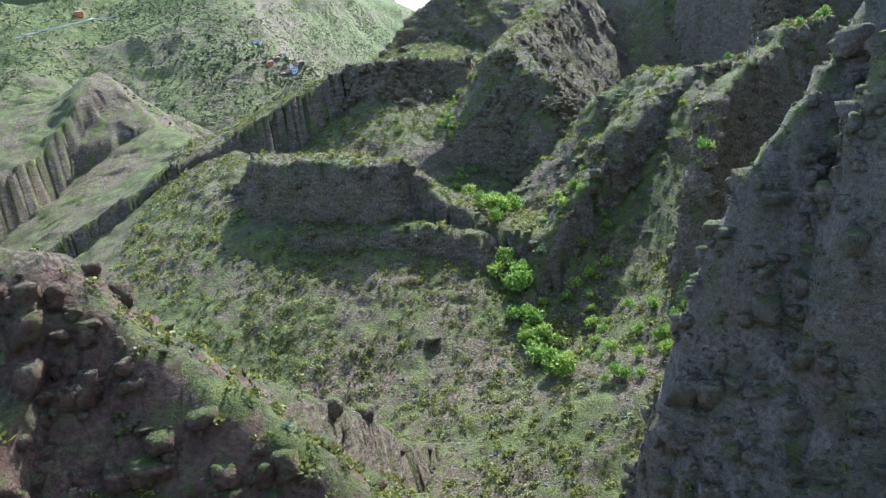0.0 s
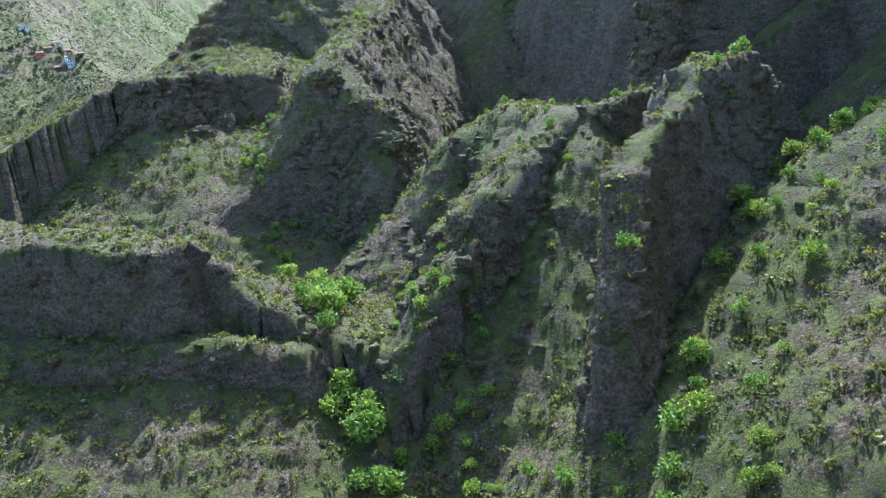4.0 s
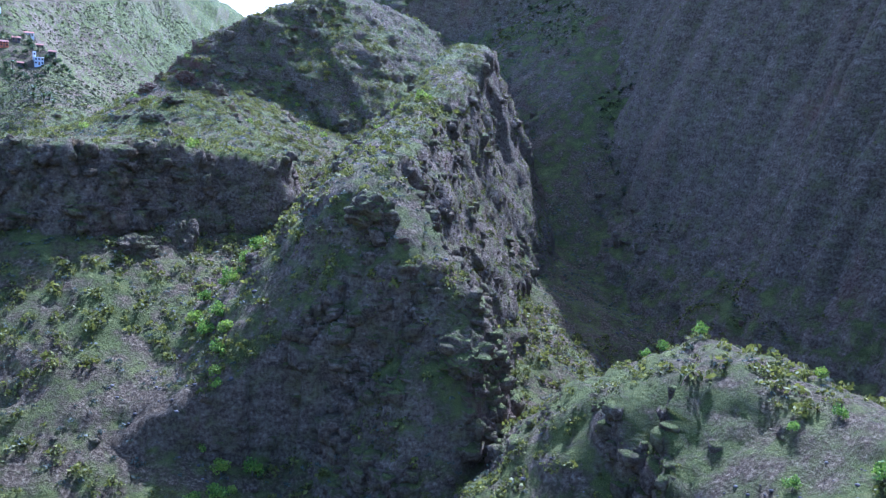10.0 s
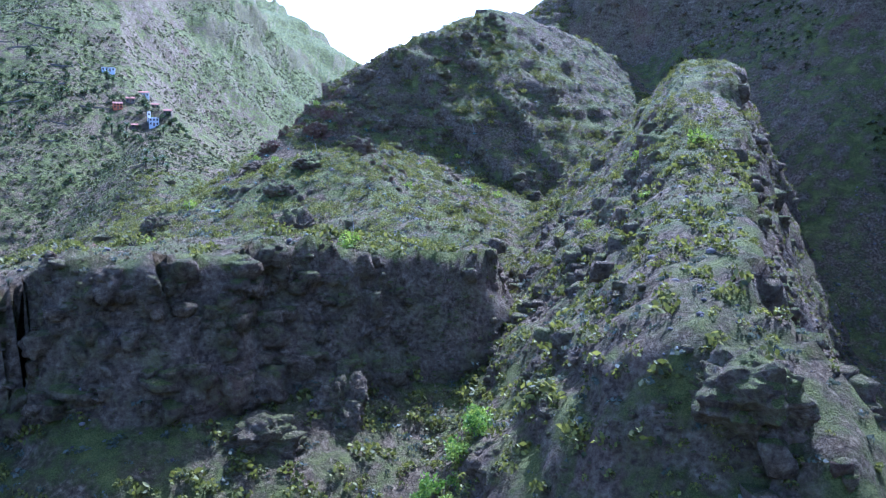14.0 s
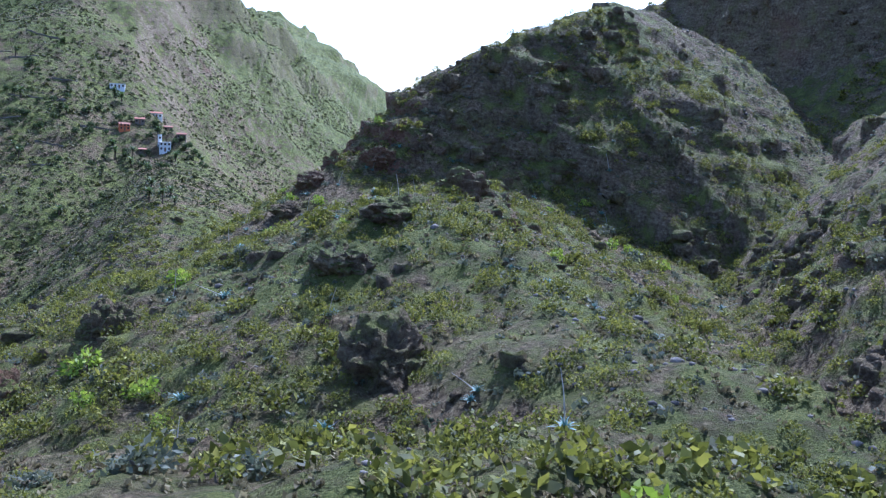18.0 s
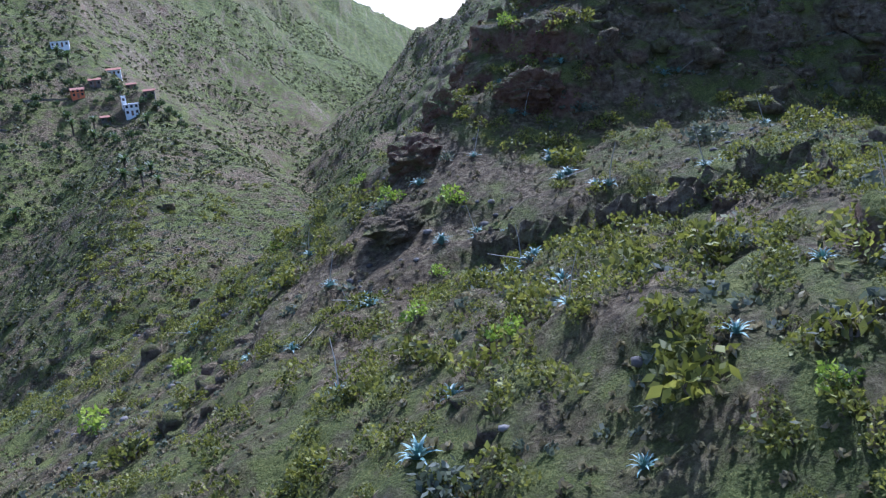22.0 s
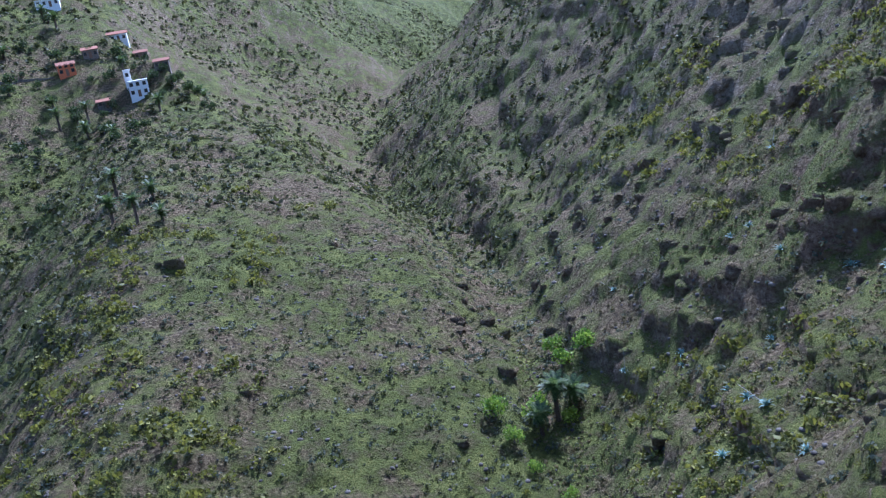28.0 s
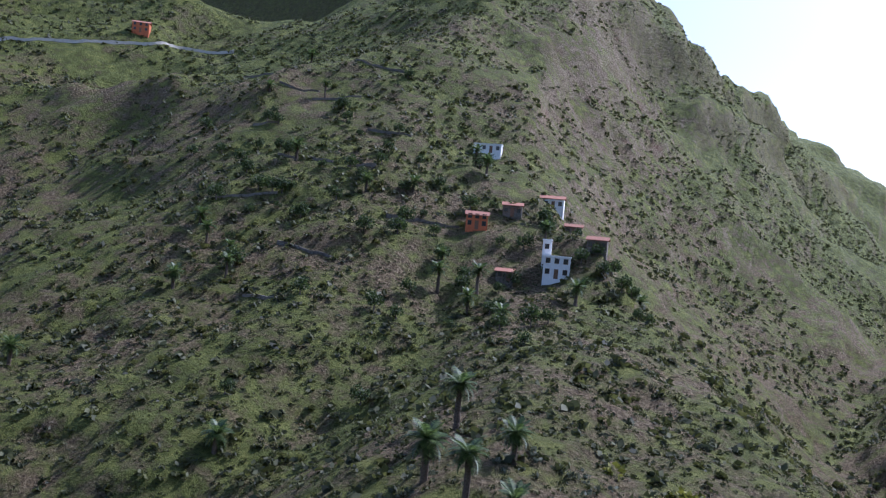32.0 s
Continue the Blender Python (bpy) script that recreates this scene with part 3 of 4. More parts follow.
pts = [scatter(count * 10, box, lambda p, n: n < 0.62)[:count] for box, count in (((10, 90, 82, 126), 1500), ((-64, 14, 60, 98), 200), ((44, 134, 196, 312), 2600), ((-40, 30, 350, 392), 700), ((26, 110, 300, 440), 1800), ((-20, 60, 515, 575), 1400))]
pts = np.concatenate(pts)
stuff("cliff_knobs", pts, 0.2 + 0.55 * rng.beta(1.3, 3, len(pts)), stones, GROUND, "small knobs of weathered lava on the cliffs", "rocks")
pts = np.concatenate([scatter(count * 6, box, lambda p, n: (n < 0.7) & patch(p, 9, 45, 0.0))[:count] for box, count in (((10, 90, 82, 126), 700), ((44, 134, 196, 312), 2200), ((26, 110, 300, 480), 1800), ((-20, 120, 515, 600), 1400), ((110, 230, 200, 560), 3000))])
stuff("ledge_scrub", pts, 0.3 + 0.7 * rng.beta(1.3, 3, len(pts)), low, SHRUB, "olive scrub on the ledges of the cliffs", "shrubs")


# ---- helpers for things ----
def part(name, data, mat, parent, label=""):
    """One mesh object under a thing or a part; data is a bmesh or a mesh."""
    if isinstance(data, bmesh.types.BMesh):
        me = bpy.data.meshes.new(name)
        data.to_mesh(me)
        data.free()
        me.materials.append(mat)
    else:
        me = data
    ob = new(name, me)
    ob.parent = parent
    return tagged(ob, label)


def at(x, y, sink=0.0):
    p, _ = site(np.array([float(x)]), np.array([float(y)]))
    return Vector((float(p[0, 0]), float(p[0, 1]), float(p[0, 2]) - sink))


def standing(p, turn=0.0, size=1.0, lean=0.0):
    return Matrix.Translation(p) @ Euler((lean, 0, turn)).to_matrix().to_4x4() @ Matrix.Scale(size, 4)


def put(ob, p, turn=0.0, size=1.0, lean=0.0):
    """A copy of a thing at a place, with a size of its own."""
    c = copy_thing(ob, standing(p, turn, 1.0, lean))
    c.scale = (size, size, size)
    return c


def tube(bm, points, radii, sides=7):
    rings = []
    for k, (p, r) in enumerate(zip(points, radii)):
        ahead = (points[min(k + 1, len(points) - 1)] - points[max(k - 1, 0)]).normalized()
        a = ahead.orthogonal().normalized()
        b = ahead.cross(a)
        rings.append([bm.verts.new(p + r * (math.cos(t) * a + math.sin(t) * b)) for t in (2 * math.pi * i / sides for i in range(sides))])
    for lo, hi in zip(rings, rings[1:]):
        for i in range(sides):
            bm.faces.new((lo[i], lo[(i + 1) % sides], hi[(i + 1) % sides], hi[i]))
    bm.faces.new(rings[0][::-1])
    bm.faces.new(rings[-1])
    return bm


def plain(name, colour, rough=0.85, spread_of=0.25, scale=1.5, bump=0.05):
    m, nodes, links, bsdf = material(name)
    geo = nodes.new("ShaderNodeNewGeometry")
    info = nodes.new("ShaderNodeObjectInfo")
    n = noise_of(nodes, links, geo.outputs["Position"], scale, 7, 0.65)
    fac = sums(nodes, links, "ADD", sums(nodes, links, "MULTIPLY", n, 0.8), sums(nodes, links, "MULTIPLY", info.outputs["Random"], 0.2))
    lo, hi = [tuple(min(1, c * k) for c in colour) for k in (1 - 1.6 * spread_of, 1 + spread_of)]
    links.new(ramp(nodes, links, fac, [(0.3, lo), (0.55, colour), (0.75, hi)]), bsdf.inputs["Base Color"])
    bsdf.inputs["Roughness"].default_value = rough
    b = nodes.new("ShaderNodeBump")
    b.inputs["Strength"].default_value, b.inputs["Distance"].default_value = 0.6, bump
    links.new(n, b.inputs["Height"])
    links.new(b.outputs[0], bsdf.inputs["Normal"])
    return m


BARK = plain("grey_bark", (0.16, 0.13, 0.10), 0.9, 0.4, 4)
PALM_BARK = plain("palm_bark", (0.13, 0.095, 0.065), 0.95, 0.5, 6)
AGAVE = plain("blue_green_agave", (0.15, 0.26, 0.215), 0.5, 0.4, 2.0, 0.01)
STALK = plain("bleached_stalk", (0.42, 0.38, 0.31), 0.8, 0.3, 3, 0.01)
BASALT = plain("dark_basalt", (0.05, 0.043, 0.04), 0.88, 0.5, 1.4, 0.3)
PALM_LEAF = leaf_material("palm_leaf", (0.035, 0.06, 0.018), (0.085, 0.13, 0.035), (0.16, 0.21, 0.06), 0.5, 2.0)
BRIGHT = leaf_material("lime_foliage", (0.09, 0.14, 0.012), (0.26, 0.35, 0.03), (0.46, 0.52, 0.07))
DARK_TREE = leaf_material("dark_green_foliage", (0.02, 0.035, 0.01), (0.05, 0.075, 0.02), (0.10, 0.14, 0.035))
WHITE = plain("white_render", (0.78, 0.77, 0.74), 0.8, 0.08, 1.2)
ORANGE = plain("orange_render", (0.62, 0.17, 0.06), 0.8, 0.15, 1.2)
TILE = plain("terracotta_roof", (0.36, 0.15, 0.09), 0.85, 0.3, 5, 0.06)
WALLSTONE = plain("dry_stone", (0.20, 0.17, 0.135), 0.95, 0.45, 2.2, 0.3)
PALE_WALL = plain("pale_mortared_wall", (0.5, 0.46, 0.4), 0.9, 0.2, 1.5, 0.1)
DARK_GLASS = plain("dark_window_glass", (0.03, 0.035, 0.04), 0.15, 0.1, 1, 0.0)
WOOD = plain("brown_wood", (0.2, 0.11, 0.06), 0.7, 0.3, 3)


# ---- shrubs that stand alone ----
def crown_mesh(name, leaves, seed, mat, flat=0.8, leaf=0.11, clumps=9):
    r = np.random.default_rng(seed)
    hubs = r.normal(size=(clumps, 3))
    hubs /= np.linalg.norm(hubs, axis=1)[:, None]
    hubs[:, 2] = np.abs(hubs[:, 2])
    hubs *= r.uniform(0.35, 0.75, clumps)[:, None]
    c = hubs[r.integers(0, clumps, leaves)]
    d = r.normal(size=(leaves, 3))
    d /= np.linalg.norm(d, axis=1)[:, None]
    c = c + d * (0.42 * r.uniform(0.4, 1, leaves) ** 0.5)[:, None]
    c[:, 2] = np.maximum(c[:, 2], -0.12) * flat + 0.14
    t1 = d + 0.8 * r.normal(size=(leaves, 3))
    t1 /= np.linalg.norm(t1, axis=1)[:, None]
    t2 = np.cross(t1, r.normal(size=(leaves, 3)))
    t2 /= np.linalg.norm(t2, axis=1)[:, None]
    s = leaf * r.uniform(0.6, 1.5, leaves)[:, None]
    v = np.stack([c - t1 * s, c + t2 * s * 0.6, c + t1 * s * 1.3, c - t2 * s * 0.55], 1).reshape(-1, 3)
    return mesh_from(name, v, np.arange(leaves * 4).reshape(-1, 4), mat)


def shrub(seed, mat, label):
    ob = tagged(new("shrub"), label, "shrub", "shrubs on the ridge")
    r = random.Random(seed)
    part("crown", crown_mesh("crown", 170, seed, mat, 0.75), mat, ob)
    for k in range(3):
        bm, a = bmesh.new(), k * 2.1 + r.uniform(0, 1)
        tip = Vector((0.4 * math.cos(a), 0.4 * math.sin(a), 0.42))
        tube(bm, [Vector((0, 0, -0.25)), tip * 0.5 + Vector((0, 0, 0.05)), tip], [0.05, 0.035, 0.015], 5)
        part("stem", bm, BARK, ob)
    return ob


shrub_kinds = [shrub(s, SHRUB, "rounded olive-green shrub on stony ground") for s in (1, 2, 3)] + [shrub(4, BRIGHT, "yellow-green flowering shrub on stony ground")] + [shrub(5, GREY_SHRUB, "thin grey-green shrub among lava stones")]
spots = scatter(1500, (-48, 62, 385, 540), lambda p, n: (n > 0.55) & patch(p, 15, 31, -0.1))[:250]
for k, p in enumerate(spots):
    put(shrub_kinds[(k * 7) % 13 % 5], Vector(p), rng.uniform(0, 6.2), 0.9 + 1.7 * rng.beta(1.5, 2.5))
for ob in shrub_kinds:
    ob.location = at(-20 + 9 * shrub_kinds.index(ob), 470)


# ---- trees of the stream and the slopes ----
def tree(seed, mat, label):
    ob = tagged(new("tree"), label, "tree", "trees along the stream bed")
    r = random.Random(seed)
    bm = bmesh.new()
    top = Vector((r.uniform(-0.15, 0.15), r.uniform(-0.15, 0.15), 0.75))
    tube(bm, [Vector((0, 0, -0.3)), top * 0.5 + Vector((0.04, 0, 0)), top], [0.085, 0.06, 0.035], 7)
    part("trunk", bm, BARK, ob)
    for k in range(4):
        bm, a = bmesh.new(), k * 1.6 + r.uniform(0, 1)
        tip = top + Vector((0.5 * math.cos(a), 0.5 * math.sin(a), r.uniform(0.15, 0.5)))
        tube(bm, [top * 0.8, (top + tip) / 2 + Vector((0, 0, -0.04)), tip], [0.04, 0.028, 0.01], 5)
        part("limb", bm, BARK, ob)
    me = crown_mesh("crown", 420, seed + 50, mat, 1.05, 0.10, 13)
    crown = part("crown", me, mat, ob)
    crown.location = (0, 0, 0.45)
    return ob


tree_kinds = [tree(s, LUSH, "leafy bright green tree in the stream bed") for s in (1, 2)] + [tree(3, BRIGHT, "yellow-green tree on the ravine floor")] + [tree(4, DARK_TREE, "dark green village fruit tree")]
STREAM = [(30, 176), (27, 199), (25, 216), (22, 240), (24, 258), (21, 282), (17, 300), (15, 318), (16, 338), (16, 354), (21, 368)]
lot = []
for (ax, ay), (bx, by) in zip(STREAM, STREAM[1:]):
    for k in range(8):
        s = rng.uniform(0, 1)
        lot.append((ax + s * (bx - ax) + rng.normal(0, 2.5), ay + s * (by - ay), rng.uniform(1.8, 4.0) if by < 300 else rng.uniform(1.0, 2.0)))
# east slope below the towers
for k in range(46):
    s = rng.uniform(0, 1)
    lot.append((48 + 85 * s + rng.normal(0, 6), 168 + 62 * s + rng.normal(0, 14), rng.uniform(1.3, 3.0)))
# bank of the stream
for k in range(42):
    s = rng.uniform(0, 1)
    lot.append((34 + 14 * s + rng.normal(0, 5), 160 + 95 * rng.uniform(0, 1), rng.uniform(0.9, 2.4)))
# tops of the pillar and the dome
for k in range(22):
    lot.append((rng.uniform(66, 122), rng.uniform(252, 306), rng.uniform(0.9, 1.8)))
# ravine beyond the spur
for k in range(26):
    s = rng.uniform(0, 1)
    lot.append((-46 + 40 * s + rng.normal(0, 6), 606 + 50 * s + rng.normal(0, 6), rng.uniform(1.2, 2.6)))
# round the village
for k in range(84):
    s = rng.uniform(0, 1)
    lot.append((-92 - 110 * s + rng.normal(0, 10), 792 + rng.normal(0, 24) + 25 * s, rng.uniform(1.2, 2.7)))
for k, (x, y, r) in enumerate(lot):
    put(tree_kinds[k % 3] if y < 700 else tree_kinds[3], at(x, y), rng.uniform(0, 6.2), r)
for k, ob in enumerate(tree_kinds):
    ob.matrix_basis = standing(at(24 + 3 * k, 205 + 7 * k), 0, 1)
    ob.scale = (2.2, 2.2, 2.2)


# ---- agaves ----
def agave_leaf():
    bm = bmesh.new()
    rows = []
    for k in range(6):
        s = k / 5
        w = 0.085 * (1 - s) ** 0.7 * (0.75 + 1.1 * s * (1 - s) * 2) + 0.002
        x, z = s * 0.95, 0.30 * s - 0.42 * s * s * s
        rows.append([bm.verts.new(q) for q in ((x, -w, z + 0.035 * (1 - s)), (x, 0, z), (x, w, z + 0.035 * (1 - s)), (x, 0, z - 0.03 * (1 - s) - 0.003))])
    for lo, hi in zip(rows, rows[1:]):
        for i in range(4):
            bm.faces.new((lo[i], lo[(i + 1) % 4], hi[(i + 1) % 4], hi[i]))
    bm.faces.new(rows[0][::-1])
    me = bpy.data.meshes.new("leaf")
    bm.to_mesh(me)
    bm.free()
    me.materials.append(AGAVE)
    return me


LEAF = agave_leaf()


def agave(seed, stalk_lean=None):
    words = "blue-green agave rosette on dry soil" if stalk_lean is None else "blue-green agave with a bleached dry flower stalk"
    ob = tagged(new("agave"), words, "agave", "agaves on the slopes")
    r = random.Random(seed)
    for k in range(22):
        lf = part("leaf", LEAF, AGAVE, ob)
        s = k / 21
        pitch = -(1.25 - 1.05 * s) + r.uniform(-0.1, 0.1)
        lf.matrix_basis = Euler((0, 0, k * 2.4 + r.uniform(-0.2, 0.2))).to_matrix().to_4x4() @ Euler((r.uniform(-0.2, 0.2), pitch, 0)).to_matrix().to_4x4() @ Matrix.Scale(r.uniform(0.8, 1.1) * (0.75 + 0.3 * s), 4)
    if stalk_lean is not None:
        bm = bmesh.new()
        way = Vector((math.sin(stalk_lean), 0, math.cos(stalk_lean)))
        tube(bm, [way * t + Vector((0, 0.04 * t * t, 0)) for t in (0, 1.0, 2.0, 3.1)], [0.05, 0.042, 0.034, 0.02], 6)
        part("flower_stalk", bm, STALK, ob, "bleached dry flower stalk")
    return ob


agave_kinds = [agave(1), agave(2), agave(3), agave(4, 0.25), agave(5, 1.25)]
AGAVE_ROWS = [(-22, 498), (-21, 500), (-14.5, 503), (-11, 503.5), (-8, 494.5), (-9.4, 493.6), (-9, 483), (-2.5, 512), (-4, 519), (-2, 507), (-0.5, 502), (3, 496), (11, 507), (6.6, 496), (-40, 524), (-24, 502), (14, 521), (0, 426), (-7, 435), (5, 415), (-25, 452), (-19, 451), (-2.5, 427)]
spots = [(x + rng.normal(0, 0.6), y + rng.normal(0, 0.6)) for x, y in AGAVE_ROWS for _ in range(2)]
spots += [tuple(p[:2]) for p in scatter(900, (-30, 50, 400, 532), lambda p, n: (n > 0.55) & patch(p, 11, 37, 0.1))[:58]]
spots += [tuple(p[:2]) for p in scatter(260, (-5, 50, 596, 665), lambda p, n: n > 0.5)[:40]]
for k, (x, y) in enumerate(spots):
    put(agave_kinds[(k * 3) % 5], at(x, y, 0.05), rng.uniform(0, 6.2), rng.uniform(0.85, 1.4))
for k, ob in enumerate(agave_kinds):
    ob.matrix_basis = standing(at(-12 + 5 * k, 460 + 3 * k, 0.05), k)
    ob.scale = (0.9, 0.9, 0.9)


# ---- palms ----
def frond_mesh(length, droop):
    bm = bmesh.new()
    pts = []
    for k in range(9):
        s = k / 8
        pts.append(Vector((length * (s - 0.12 * s * s * droop), 0, length * (0.36 * s - 0.60 * droop * s * s))))
    tube(bm, pts, [0.035 * (1 - 0.85 * k / 8) for k in range(9)], 4)
    for k in range(1, 9):
        for half in (0.0, 0.5):
            s = (k - half) / 8
            base = pts[k - 1].lerp(pts[k], 1 - half)
            size = length * 0.36 * math.sin(math.pi * (0.14 + 0.82 * s))
            for side in (-1, 1):
                tip = base + Vector((size * 0.55, side * size * 0.85, -size * 0.22))
                a, b = base + Vector((-0.10, 0, 0.02)), base + Vector((0.13, side * 0.03, 0.0))
                bm.faces.new([bm.verts.new(q) for q in (a, b, tip)])
    me = bpy.data.meshes.new("frond")
    bm.to_mesh(me)
    bm.free()
    me.materials.append(PALM_LEAF)
    return me


FRONDS = [frond_mesh(2.5, 1.0), frond_mesh(2.4, 0.55), frond_mesh(2.2, 1.5)]


def palm(seed, high):
    ob = tagged(new("palm_tree"), "Canary date palm with arching fronds and rough trunk", "palm tree", "palms of the valley")
    r = random.Random(seed)
    bm = bmesh.new()
    n = 9
    tube(bm, [Vector((0.12 * math.sin(k * 0.4 + seed), 0, -0.4 + (high + 0.4) * k / n)) for k in range(n + 1)], [(0.34 if k % 2 else 0.29) * (1.15 - 0.2 * k / n) for k in range(n + 1)], 9)
    part("trunk", bm, PALM_BARK, ob)
    top = Vector((0.12 * math.sin(n * 0.4 + seed), 0, high))
    for k in range(26):
        fr = part("frond", FRONDS[0 if k < 11 else (1 if k < 18 else 2)], PALM_LEAF, ob)
        pitch = -0.7 if 11 <= k < 18 else (0.35 if k >= 18 else -0.2)
        fr.matrix_basis = Matrix.Translation(top) @ Euler((0, 0, k * 2.399 + r.uniform(-0.2, 0.2))).to_matrix().to_4x4() @ Euler((0, pitch + r.uniform(-0.2, 0.2), 0)).to_matrix().to_4x4()
    return ob


palm_kinds = [palm(1, 2.2), palm(2, 3.6), palm(3, 5.0)]
PALMS = [(-13, 647), (-19, 642), (-16, 645), (-33, 615), (-37, 612), (44, 639), (-79, 696), (-83, 707), (-93, 716), (-133, 725), (-90, 702), (-84, 697), (-93, 815), (-182, 811), (-178, 774), (-170, 772), (-172, 758), (-165, 765), (-185, 780), (-224, 877), (-239, 813), (-208, 745), (-100, 790), (-114, 812), (-126, 822), (-140, 838), (-145, 842), (-150, 815), (-158, 806), (-120, 788), (-97, 826), (-132, 795), (-200, 850), (-215, 842), (-179, 728)]
for k, (x, y) in enumerate(PALMS):
    put(palm_kinds[k % 3], at(x, y), rng.uniform(0, 6.2), rng.uniform(0.8, 1.15))
for k, ob in enumerate(palm_kinds):
    ob.matrix_basis = standing(at(-110 - 9 * k, 776 + 5 * k), k)


# ---- village ----
def slab(bm, lo, hi):
    vs = [bm.verts.new((x, y, z)) for z in (lo[2], hi[2]) for y in (lo[1], hi[1]) for x in (lo[0], hi[0])]
    for f in ((0, 2, 3, 1), (4, 5, 7, 6), (0, 1, 5, 4), (2, 6, 7, 3), (0, 4, 6, 2), (1, 3, 7, 5)):
        bm.faces.new([vs[i] for i in f])
    return bm


def house(x, y, w, d, h, turn, mat, label, pitched=True, storeys=2, holes=3):
    ob = tagged(new("house"), label, "house")
    bm = slab(bmesh.new(), (-w / 2, -d / 2, -2.5), (w / 2, d / 2, h))
    part("wall", bm, mat, ob)
    bm = bmesh.new()
    if pitched:
        e, r = 0.35, 0.22 * d
        prof = [(-d / 2 - e, h + 0.004), (0, h + r), (d / 2 + e, h + 0.004), (d / 2 + e, h + 0.16), (0, h + r + 0.18), (-d / 2 - e, h + 0.16)]
        ends = [[bm.verts.new((sx * (w / 2 + e), py, pz)) for py, pz in prof] for sx in (-1, 1)]
        bm.faces.new(ends[0])
        bm.faces.new(ends[1][::-1])
        for i in range(6):
            bm.faces.new((ends[0][i], ends[1][i], ends[1][(i + 1) % 6], ends[0][(i + 1) % 6]))
        bmesh.ops.recalc_face_normals(bm, faces=bm.faces)
        part("roof", bm, TILE, ob, "terracotta tiled roof")
    else:
        part("roof", slab(bm, (-w / 2 - 0.15, -d / 2 - 0.15, h + 0.004), (w / 2 + 0.15, d / 2 + 0.15, h + 0.25)), mat, ob)
    for s in range(storeys):
        z = 0.9 + s * h / storeys
        for k in range(holes):
            cx = -w / 2 + w * (k + 0.5) / holes
            if s == 0 and k == holes // 2:
                part("door", slab(bmesh.new(), (cx - 0.45, -d / 2 - 0.06, 0.0), (cx + 0.45, -d / 2 - 0.004, 2.05)), WOOD, ob, "brown wooden door")
                continue
            win = part("window", slab(bmesh.new(), (cx - 0.5, -d / 2 - 0.07, z), (cx + 0.5, -d / 2 - 0.004, z + 1.15)), WOOD, ob)
            part("pane", slab(bmesh.new(), (cx - 0.42, -d / 2 - 0.09, z + 0.08), (cx + 0.42, -d / 2 - 0.072, z + 1.07)), DARK_GLASS, win, "dark glass pane")
    ob.matrix_basis = standing(at(x, y, 0.3), turn)
    return ob


house(-108, 803, 5.6, 4.6, 4.6, 0.25, WHITE, "white two-storey village house with dark windows", False, 2, 3)
house(-103, 812, 4.4, 3.4, 2.4, 0.15, WALLSTONE, "low stone house with a terracotta roof", True, 1, 3)
house(-111.5, 806, 1.9, 1.9, 5.6, 0.25, WHITE, "small white stair tower beside a house", False, 2, 1)
house(-131, 812, 5.0, 4.2, 3.2, 0.4, ORANGE, "orange-painted village house with terracotta roof", True, 2, 3)
house(-126, 822, 4.6, 3.6, 2.5, 0.3, WALLSTONE, "grey stone house with a tiled roof", True, 1, 3)
house(-125, 846, 7.5, 4.0, 2.6, 0.2, WHITE, "long white house on the village ridge", True, 1, 4)
house(-116, 838, 4.2, 3.4, 2.4, 0.3, WALLSTONE, "brown stone hut with a terracotta roof", True, 1, 3)
house(-118, 798, 3.6, 2.8, 2.0, 0.2, WALLSTONE, "ruined brown stone hut below the village", True, 1, 2)
house(-148, 858, 8.0, 3.0, 2.4, 0.2, WHITE, "low white building beside the road", False, 1, 4)
house(-330, 905, 7.0, 5.0, 4.0, 0.6, ORANGE, "small reddish farmhouse on the upper slope", True, 2, 3)


# ---- walls along the slope ----
def slope_wall(name, x, y, length, high, mat, label, category, group, left=True, fall=0.0):
    """A wall that follows the slope's contour from a place, in short straight pieces."""
    pts = []
    for k in range(int(length / 2.5)):
        pts.append(at(x, y))
        e = 3.0
        gx_, gy_ = (at(x + e, y).z - at(x - e, y).z) / (2 * e), (at(x, y + e).z - at(x, y - e).z) / (2 * e)
        t = Vector((-gy_, gx_, 0)) if left else Vector((gy_, -gx_, 0))
        t = (t.normalized() if t.length > 1e-5 else Vector((1, 0, 0))) - fall * Vector((gx_, gy_, 0))
        x, y = x + 2.5 * t.x, y + 2.5 * t.y
    bm = bmesh.new()
    rows_ = []
    r = random.Random(len(pts))
    for k, p in enumerate(pts):
        a = (pts[min(k + 1, len(pts) - 1)] - pts[max(k - 1, 0)])
        n = Vector((-a.y, a.x, 0)).normalized() * 0.28
        up = Vector((0, 0, high * r.uniform(0.75, 1.15)))
        rows_.append([bm.verts.new(q) for q in (p - n - Vector((0, 0, 0.6)), p - n * 0.8 + up, p + n * 0.8 + up, p + n - Vector((0, 0, 0.6)))])
    for lo, hi in zip(rows_, rows_[1:]):
        for i in range(4):
            bm.faces.new((lo[i], lo[(i + 1) % 4], hi[(i + 1) % 4], hi[i]))
    bm.faces.new(rows_[0])
    bm.faces.new(rows_[-1][::-1])
    bmesh.ops.recalc_face_normals(bm, faces=bm.faces)
    me = bpy.data.meshes.new(name)
    bm.to_mesh(me)
    bm.free()
    me.materials.append(mat)
    return tagged(new(name, me), label, category, group)


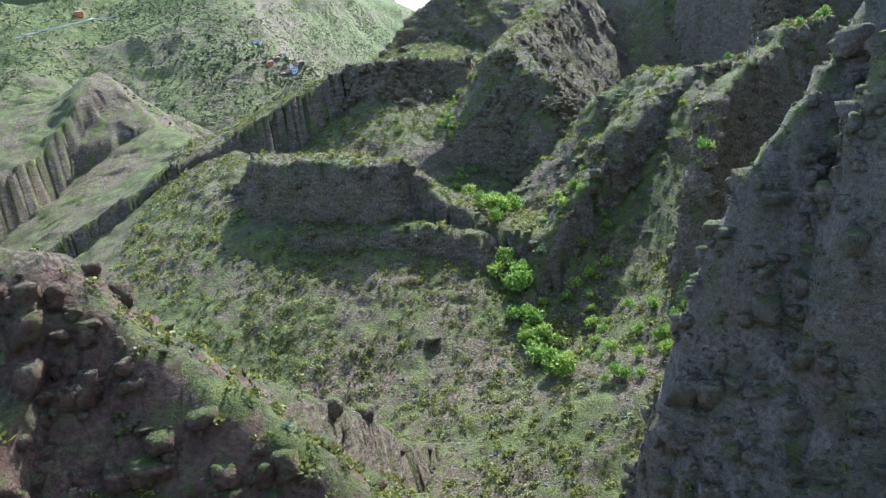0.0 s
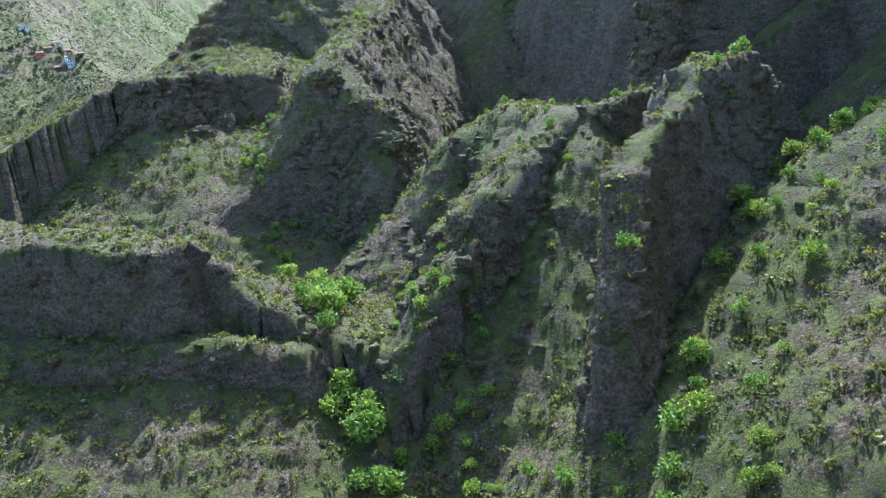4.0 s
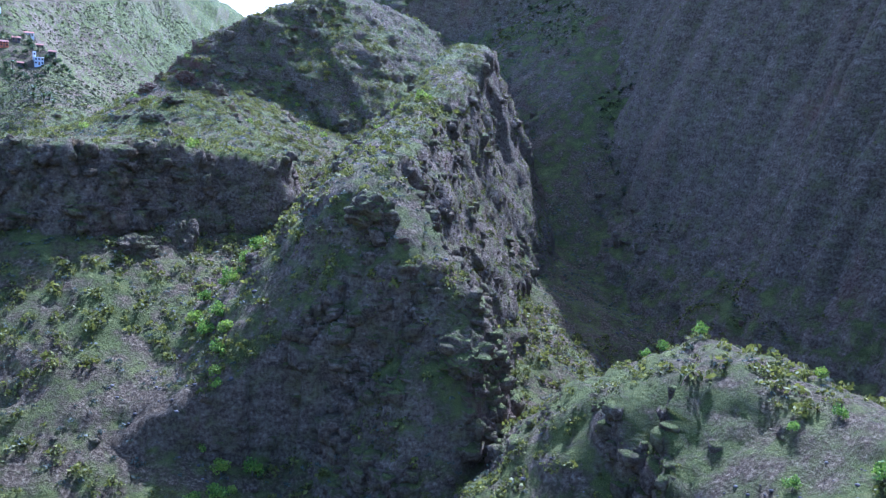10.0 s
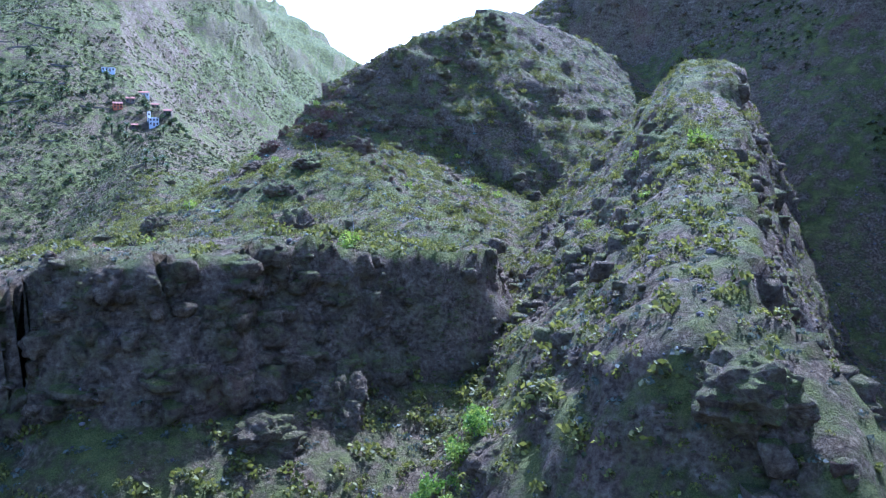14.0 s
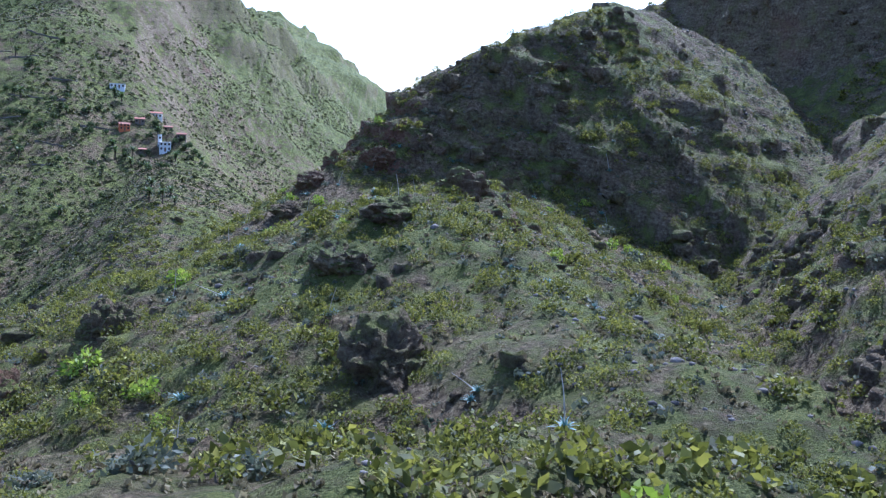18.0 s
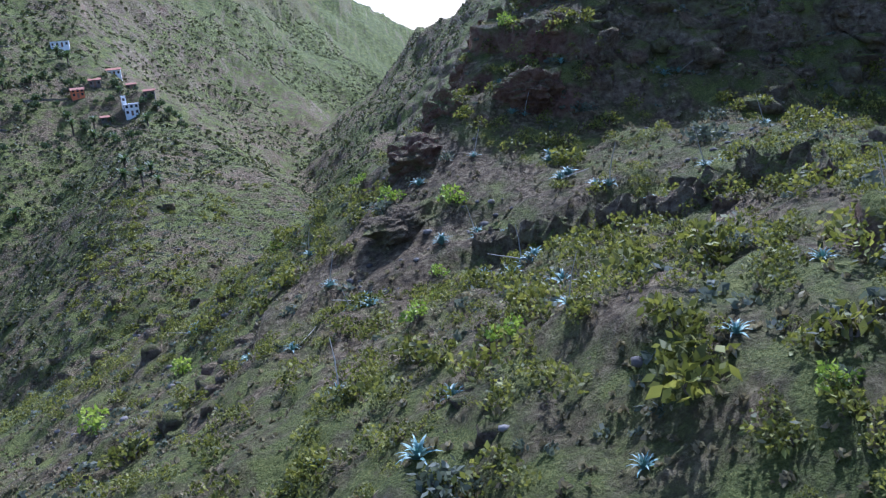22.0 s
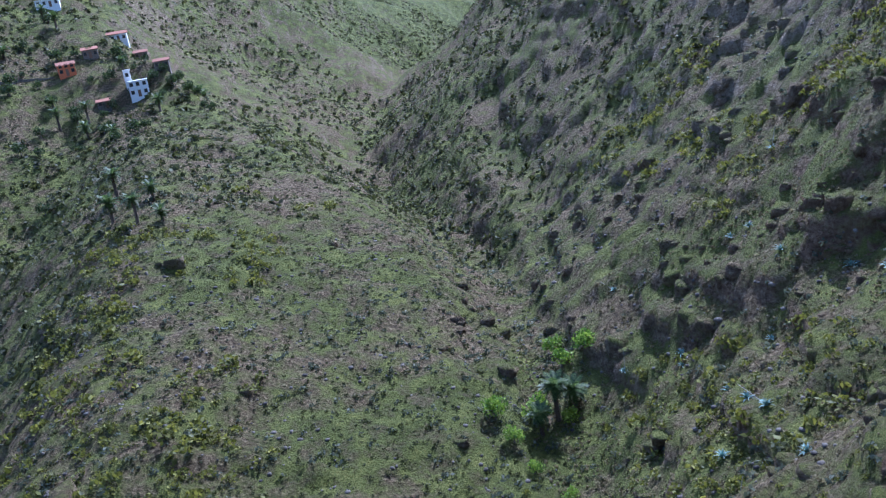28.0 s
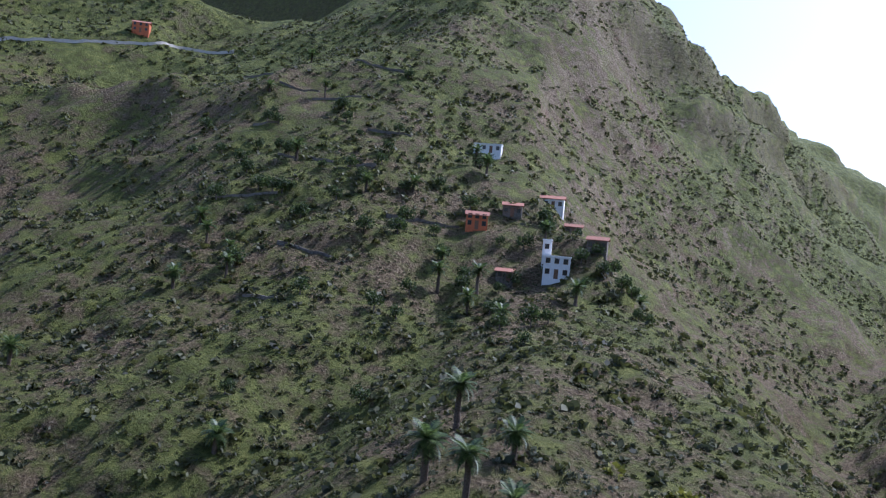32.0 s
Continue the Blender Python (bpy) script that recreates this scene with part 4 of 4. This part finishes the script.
for k in range(14):
    slope_wall("terrace_wall", -150 - 13 * (k % 7), 762 + 17 * (k % 7) + 40 * (k // 7), 12 + 3 * (k % 4), 0.5, WALLSTONE, "dry stone terrace wall on the hillside", "wall", "terrace walls", k % 2 == 0, 0.2 + 0.1 * (k % 3))
slope_wall("road_wall", -300, 930, 120, 1.1, PALE_WALL, "pale parapet wall along the mountain road", "wall", "", True, 0.25)
slope_wall("road_wall", -120, 862, 60, 0.9, PALE_WALL, "pale parapet wall along the village road", "wall", "", True, 0.1)


# ---- single rocks ----
def boulder(x, y, size, seed, stretch, mat, name, label, sink=0.35):
    bm = bmesh.new()
    bmesh.ops.create_icosphere(bm, subdivisions=5, radius=1.0)
    off = Vector((seed * 7.3, seed * 2.9, seed * 4.1))
    for v in bm.verts:
        c = v.co.copy()
        n = noise.fractal(c * 1.1 + off, 0.8, 2.1, 6) * 0.4
        near = noise.voronoi(c * 1.7 + off)[0]
        chip = 0.35 * min(near[1] - near[0], 0.5)
        bed = c.z * 3.2 + 0.7 * noise.noise(c * 1.3 + off)
        ledge = 0.16 * abs((bed % 1.0) - 0.5)
        v.co = c * (0.9 + n + ledge + chip)
        v.co = Vector((v.co.x * stretch[0], v.co.y * stretch[1], v.co.z * stretch[2])) * size
    me = bpy.data.meshes.new(name)
    bm.to_mesh(me)
    bm.free()
    me.materials.append(mat)
    ob = tagged(new(name, me), label, "rock")
    ob.matrix_basis = standing(at(x, y, sink * size * 0.3), seed)
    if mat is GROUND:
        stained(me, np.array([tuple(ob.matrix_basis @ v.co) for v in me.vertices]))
    return ob


for k, (x, y, size, stretch, mat) in enumerate([
        (-1, 424, 3.6, (1.2, 0.9, 1.0), GROUND), (-6, 447, 3.0, (1.4, 0.9, 0.8), GROUND), (9, 470, 3.6, (1.2, 1.0, 1.0), GROUND), (1, 459, 3.2, (1.6, 1.0, 0.7), GROUND),
        (-30, 448, 3.2, (1.0, 1.0, 1.1), GROUND), (-38, 436, 3.2, (1.0, 1.2, 1.2), GROUND), (-13.5, 520, 3.3, (1.25, 0.9, 0.7), GROUND),
        (-9, 525, 2.8, (1.2, 0.9, 1.0), GROUND), (-2, 522, 2.4, (1.3, 0.9, 0.9), GROUND), (-16, 509, 2.4, (1.8, 0.8, 0.7), GROUND), (17, 488, 2.8, (1.6, 1.0, 0.7), GROUND),
        (6, 374, 3.2, (1.0, 1.0, 1.2), GROUND), (-2, 366, 3.0, (1.5, 1.0, 0.8), GROUND), (40, 340, 4.2, (1.1, 1.0, 0.9), GROUND), (52, 322, 4.0, (1.2, 1.0, 0.8), GROUND)]):
    boulder(x, y, size, k + 1, stretch, mat, "boulder", "weathered dark lava boulder on the ridge" if mat is BASALT else "weathered brown lava boulder on the ridge")


def dyke(points, high, label):
    """A jagged wall of rock that runs down the slope."""
    bm = bmesh.new()
    rows_ = []
    n = 150
    outline = [(-1.7, -1.5), (-1.3, 0.0), (-1.25, 0.35), (-1.05, 0.7), (-0.5, 0.95), (0.1, 1.0), (0.6, 0.75), (1.0, 0.4), (1.5, 0.0), (1.9, -1.5)]
    for k in range(n + 1):
        s = k / n * (len(points) - 1)
        i = min(int(s), len(points) - 2)
        f = s - i
        p = at(points[i][0] * (1 - f) + points[i + 1][0] * f, points[i][1] * (1 - f) + points[i + 1][1] * f)
        way = Vector((points[i + 1][0] - points[i][0], points[i + 1][1] - points[i][1], 0)).normalized()
        side = Vector((-way.y, way.x, 0))
        h = high * (0.75 + 0.5 * noise.noise(Vector((k * 0.23, 1.7, 0)))) * min(1, 0.3 + 4 * s, 0.3 + 4 * (len(points) - 1 - s))
        ring = []
        for a, b in outline:
            q = p + side * a * 0.9 + Vector((0, 0, b * h if b > 0 else b))
            q += 0.7 * noise.noise_vector(q * 0.6) + 0.4 * noise.noise_vector(q * 1.7) + 0.22 * noise.noise_vector(q * 4.1)
            ring.append(bm.verts.new(q))
        rows_.append(ring)
    m = len(outline)
    for lo, hi in zip(rows_, rows_[1:]):
        for i in range(m):
            bm.faces.new((lo[i], lo[(i + 1) % m], hi[(i + 1) % m], hi[i]))
    bm.faces.new(rows_[0])
    bm.faces.new(rows_[-1][::-1])
    bmesh.ops.recalc_face_normals(bm, faces=bm.faces)
    me = bpy.data.meshes.new("basalt_dyke")
    bm.to_mesh(me)
    bm.free()
    me.materials.append(GROUND)
    return tagged(new("basalt_dyke", me), label, "rock")


dyke([(-11, 502), (-7, 498), (-3, 494), (0, 491), (4, 486), (8, 481)], 2.2, "dark basalt dyke running down the slope")
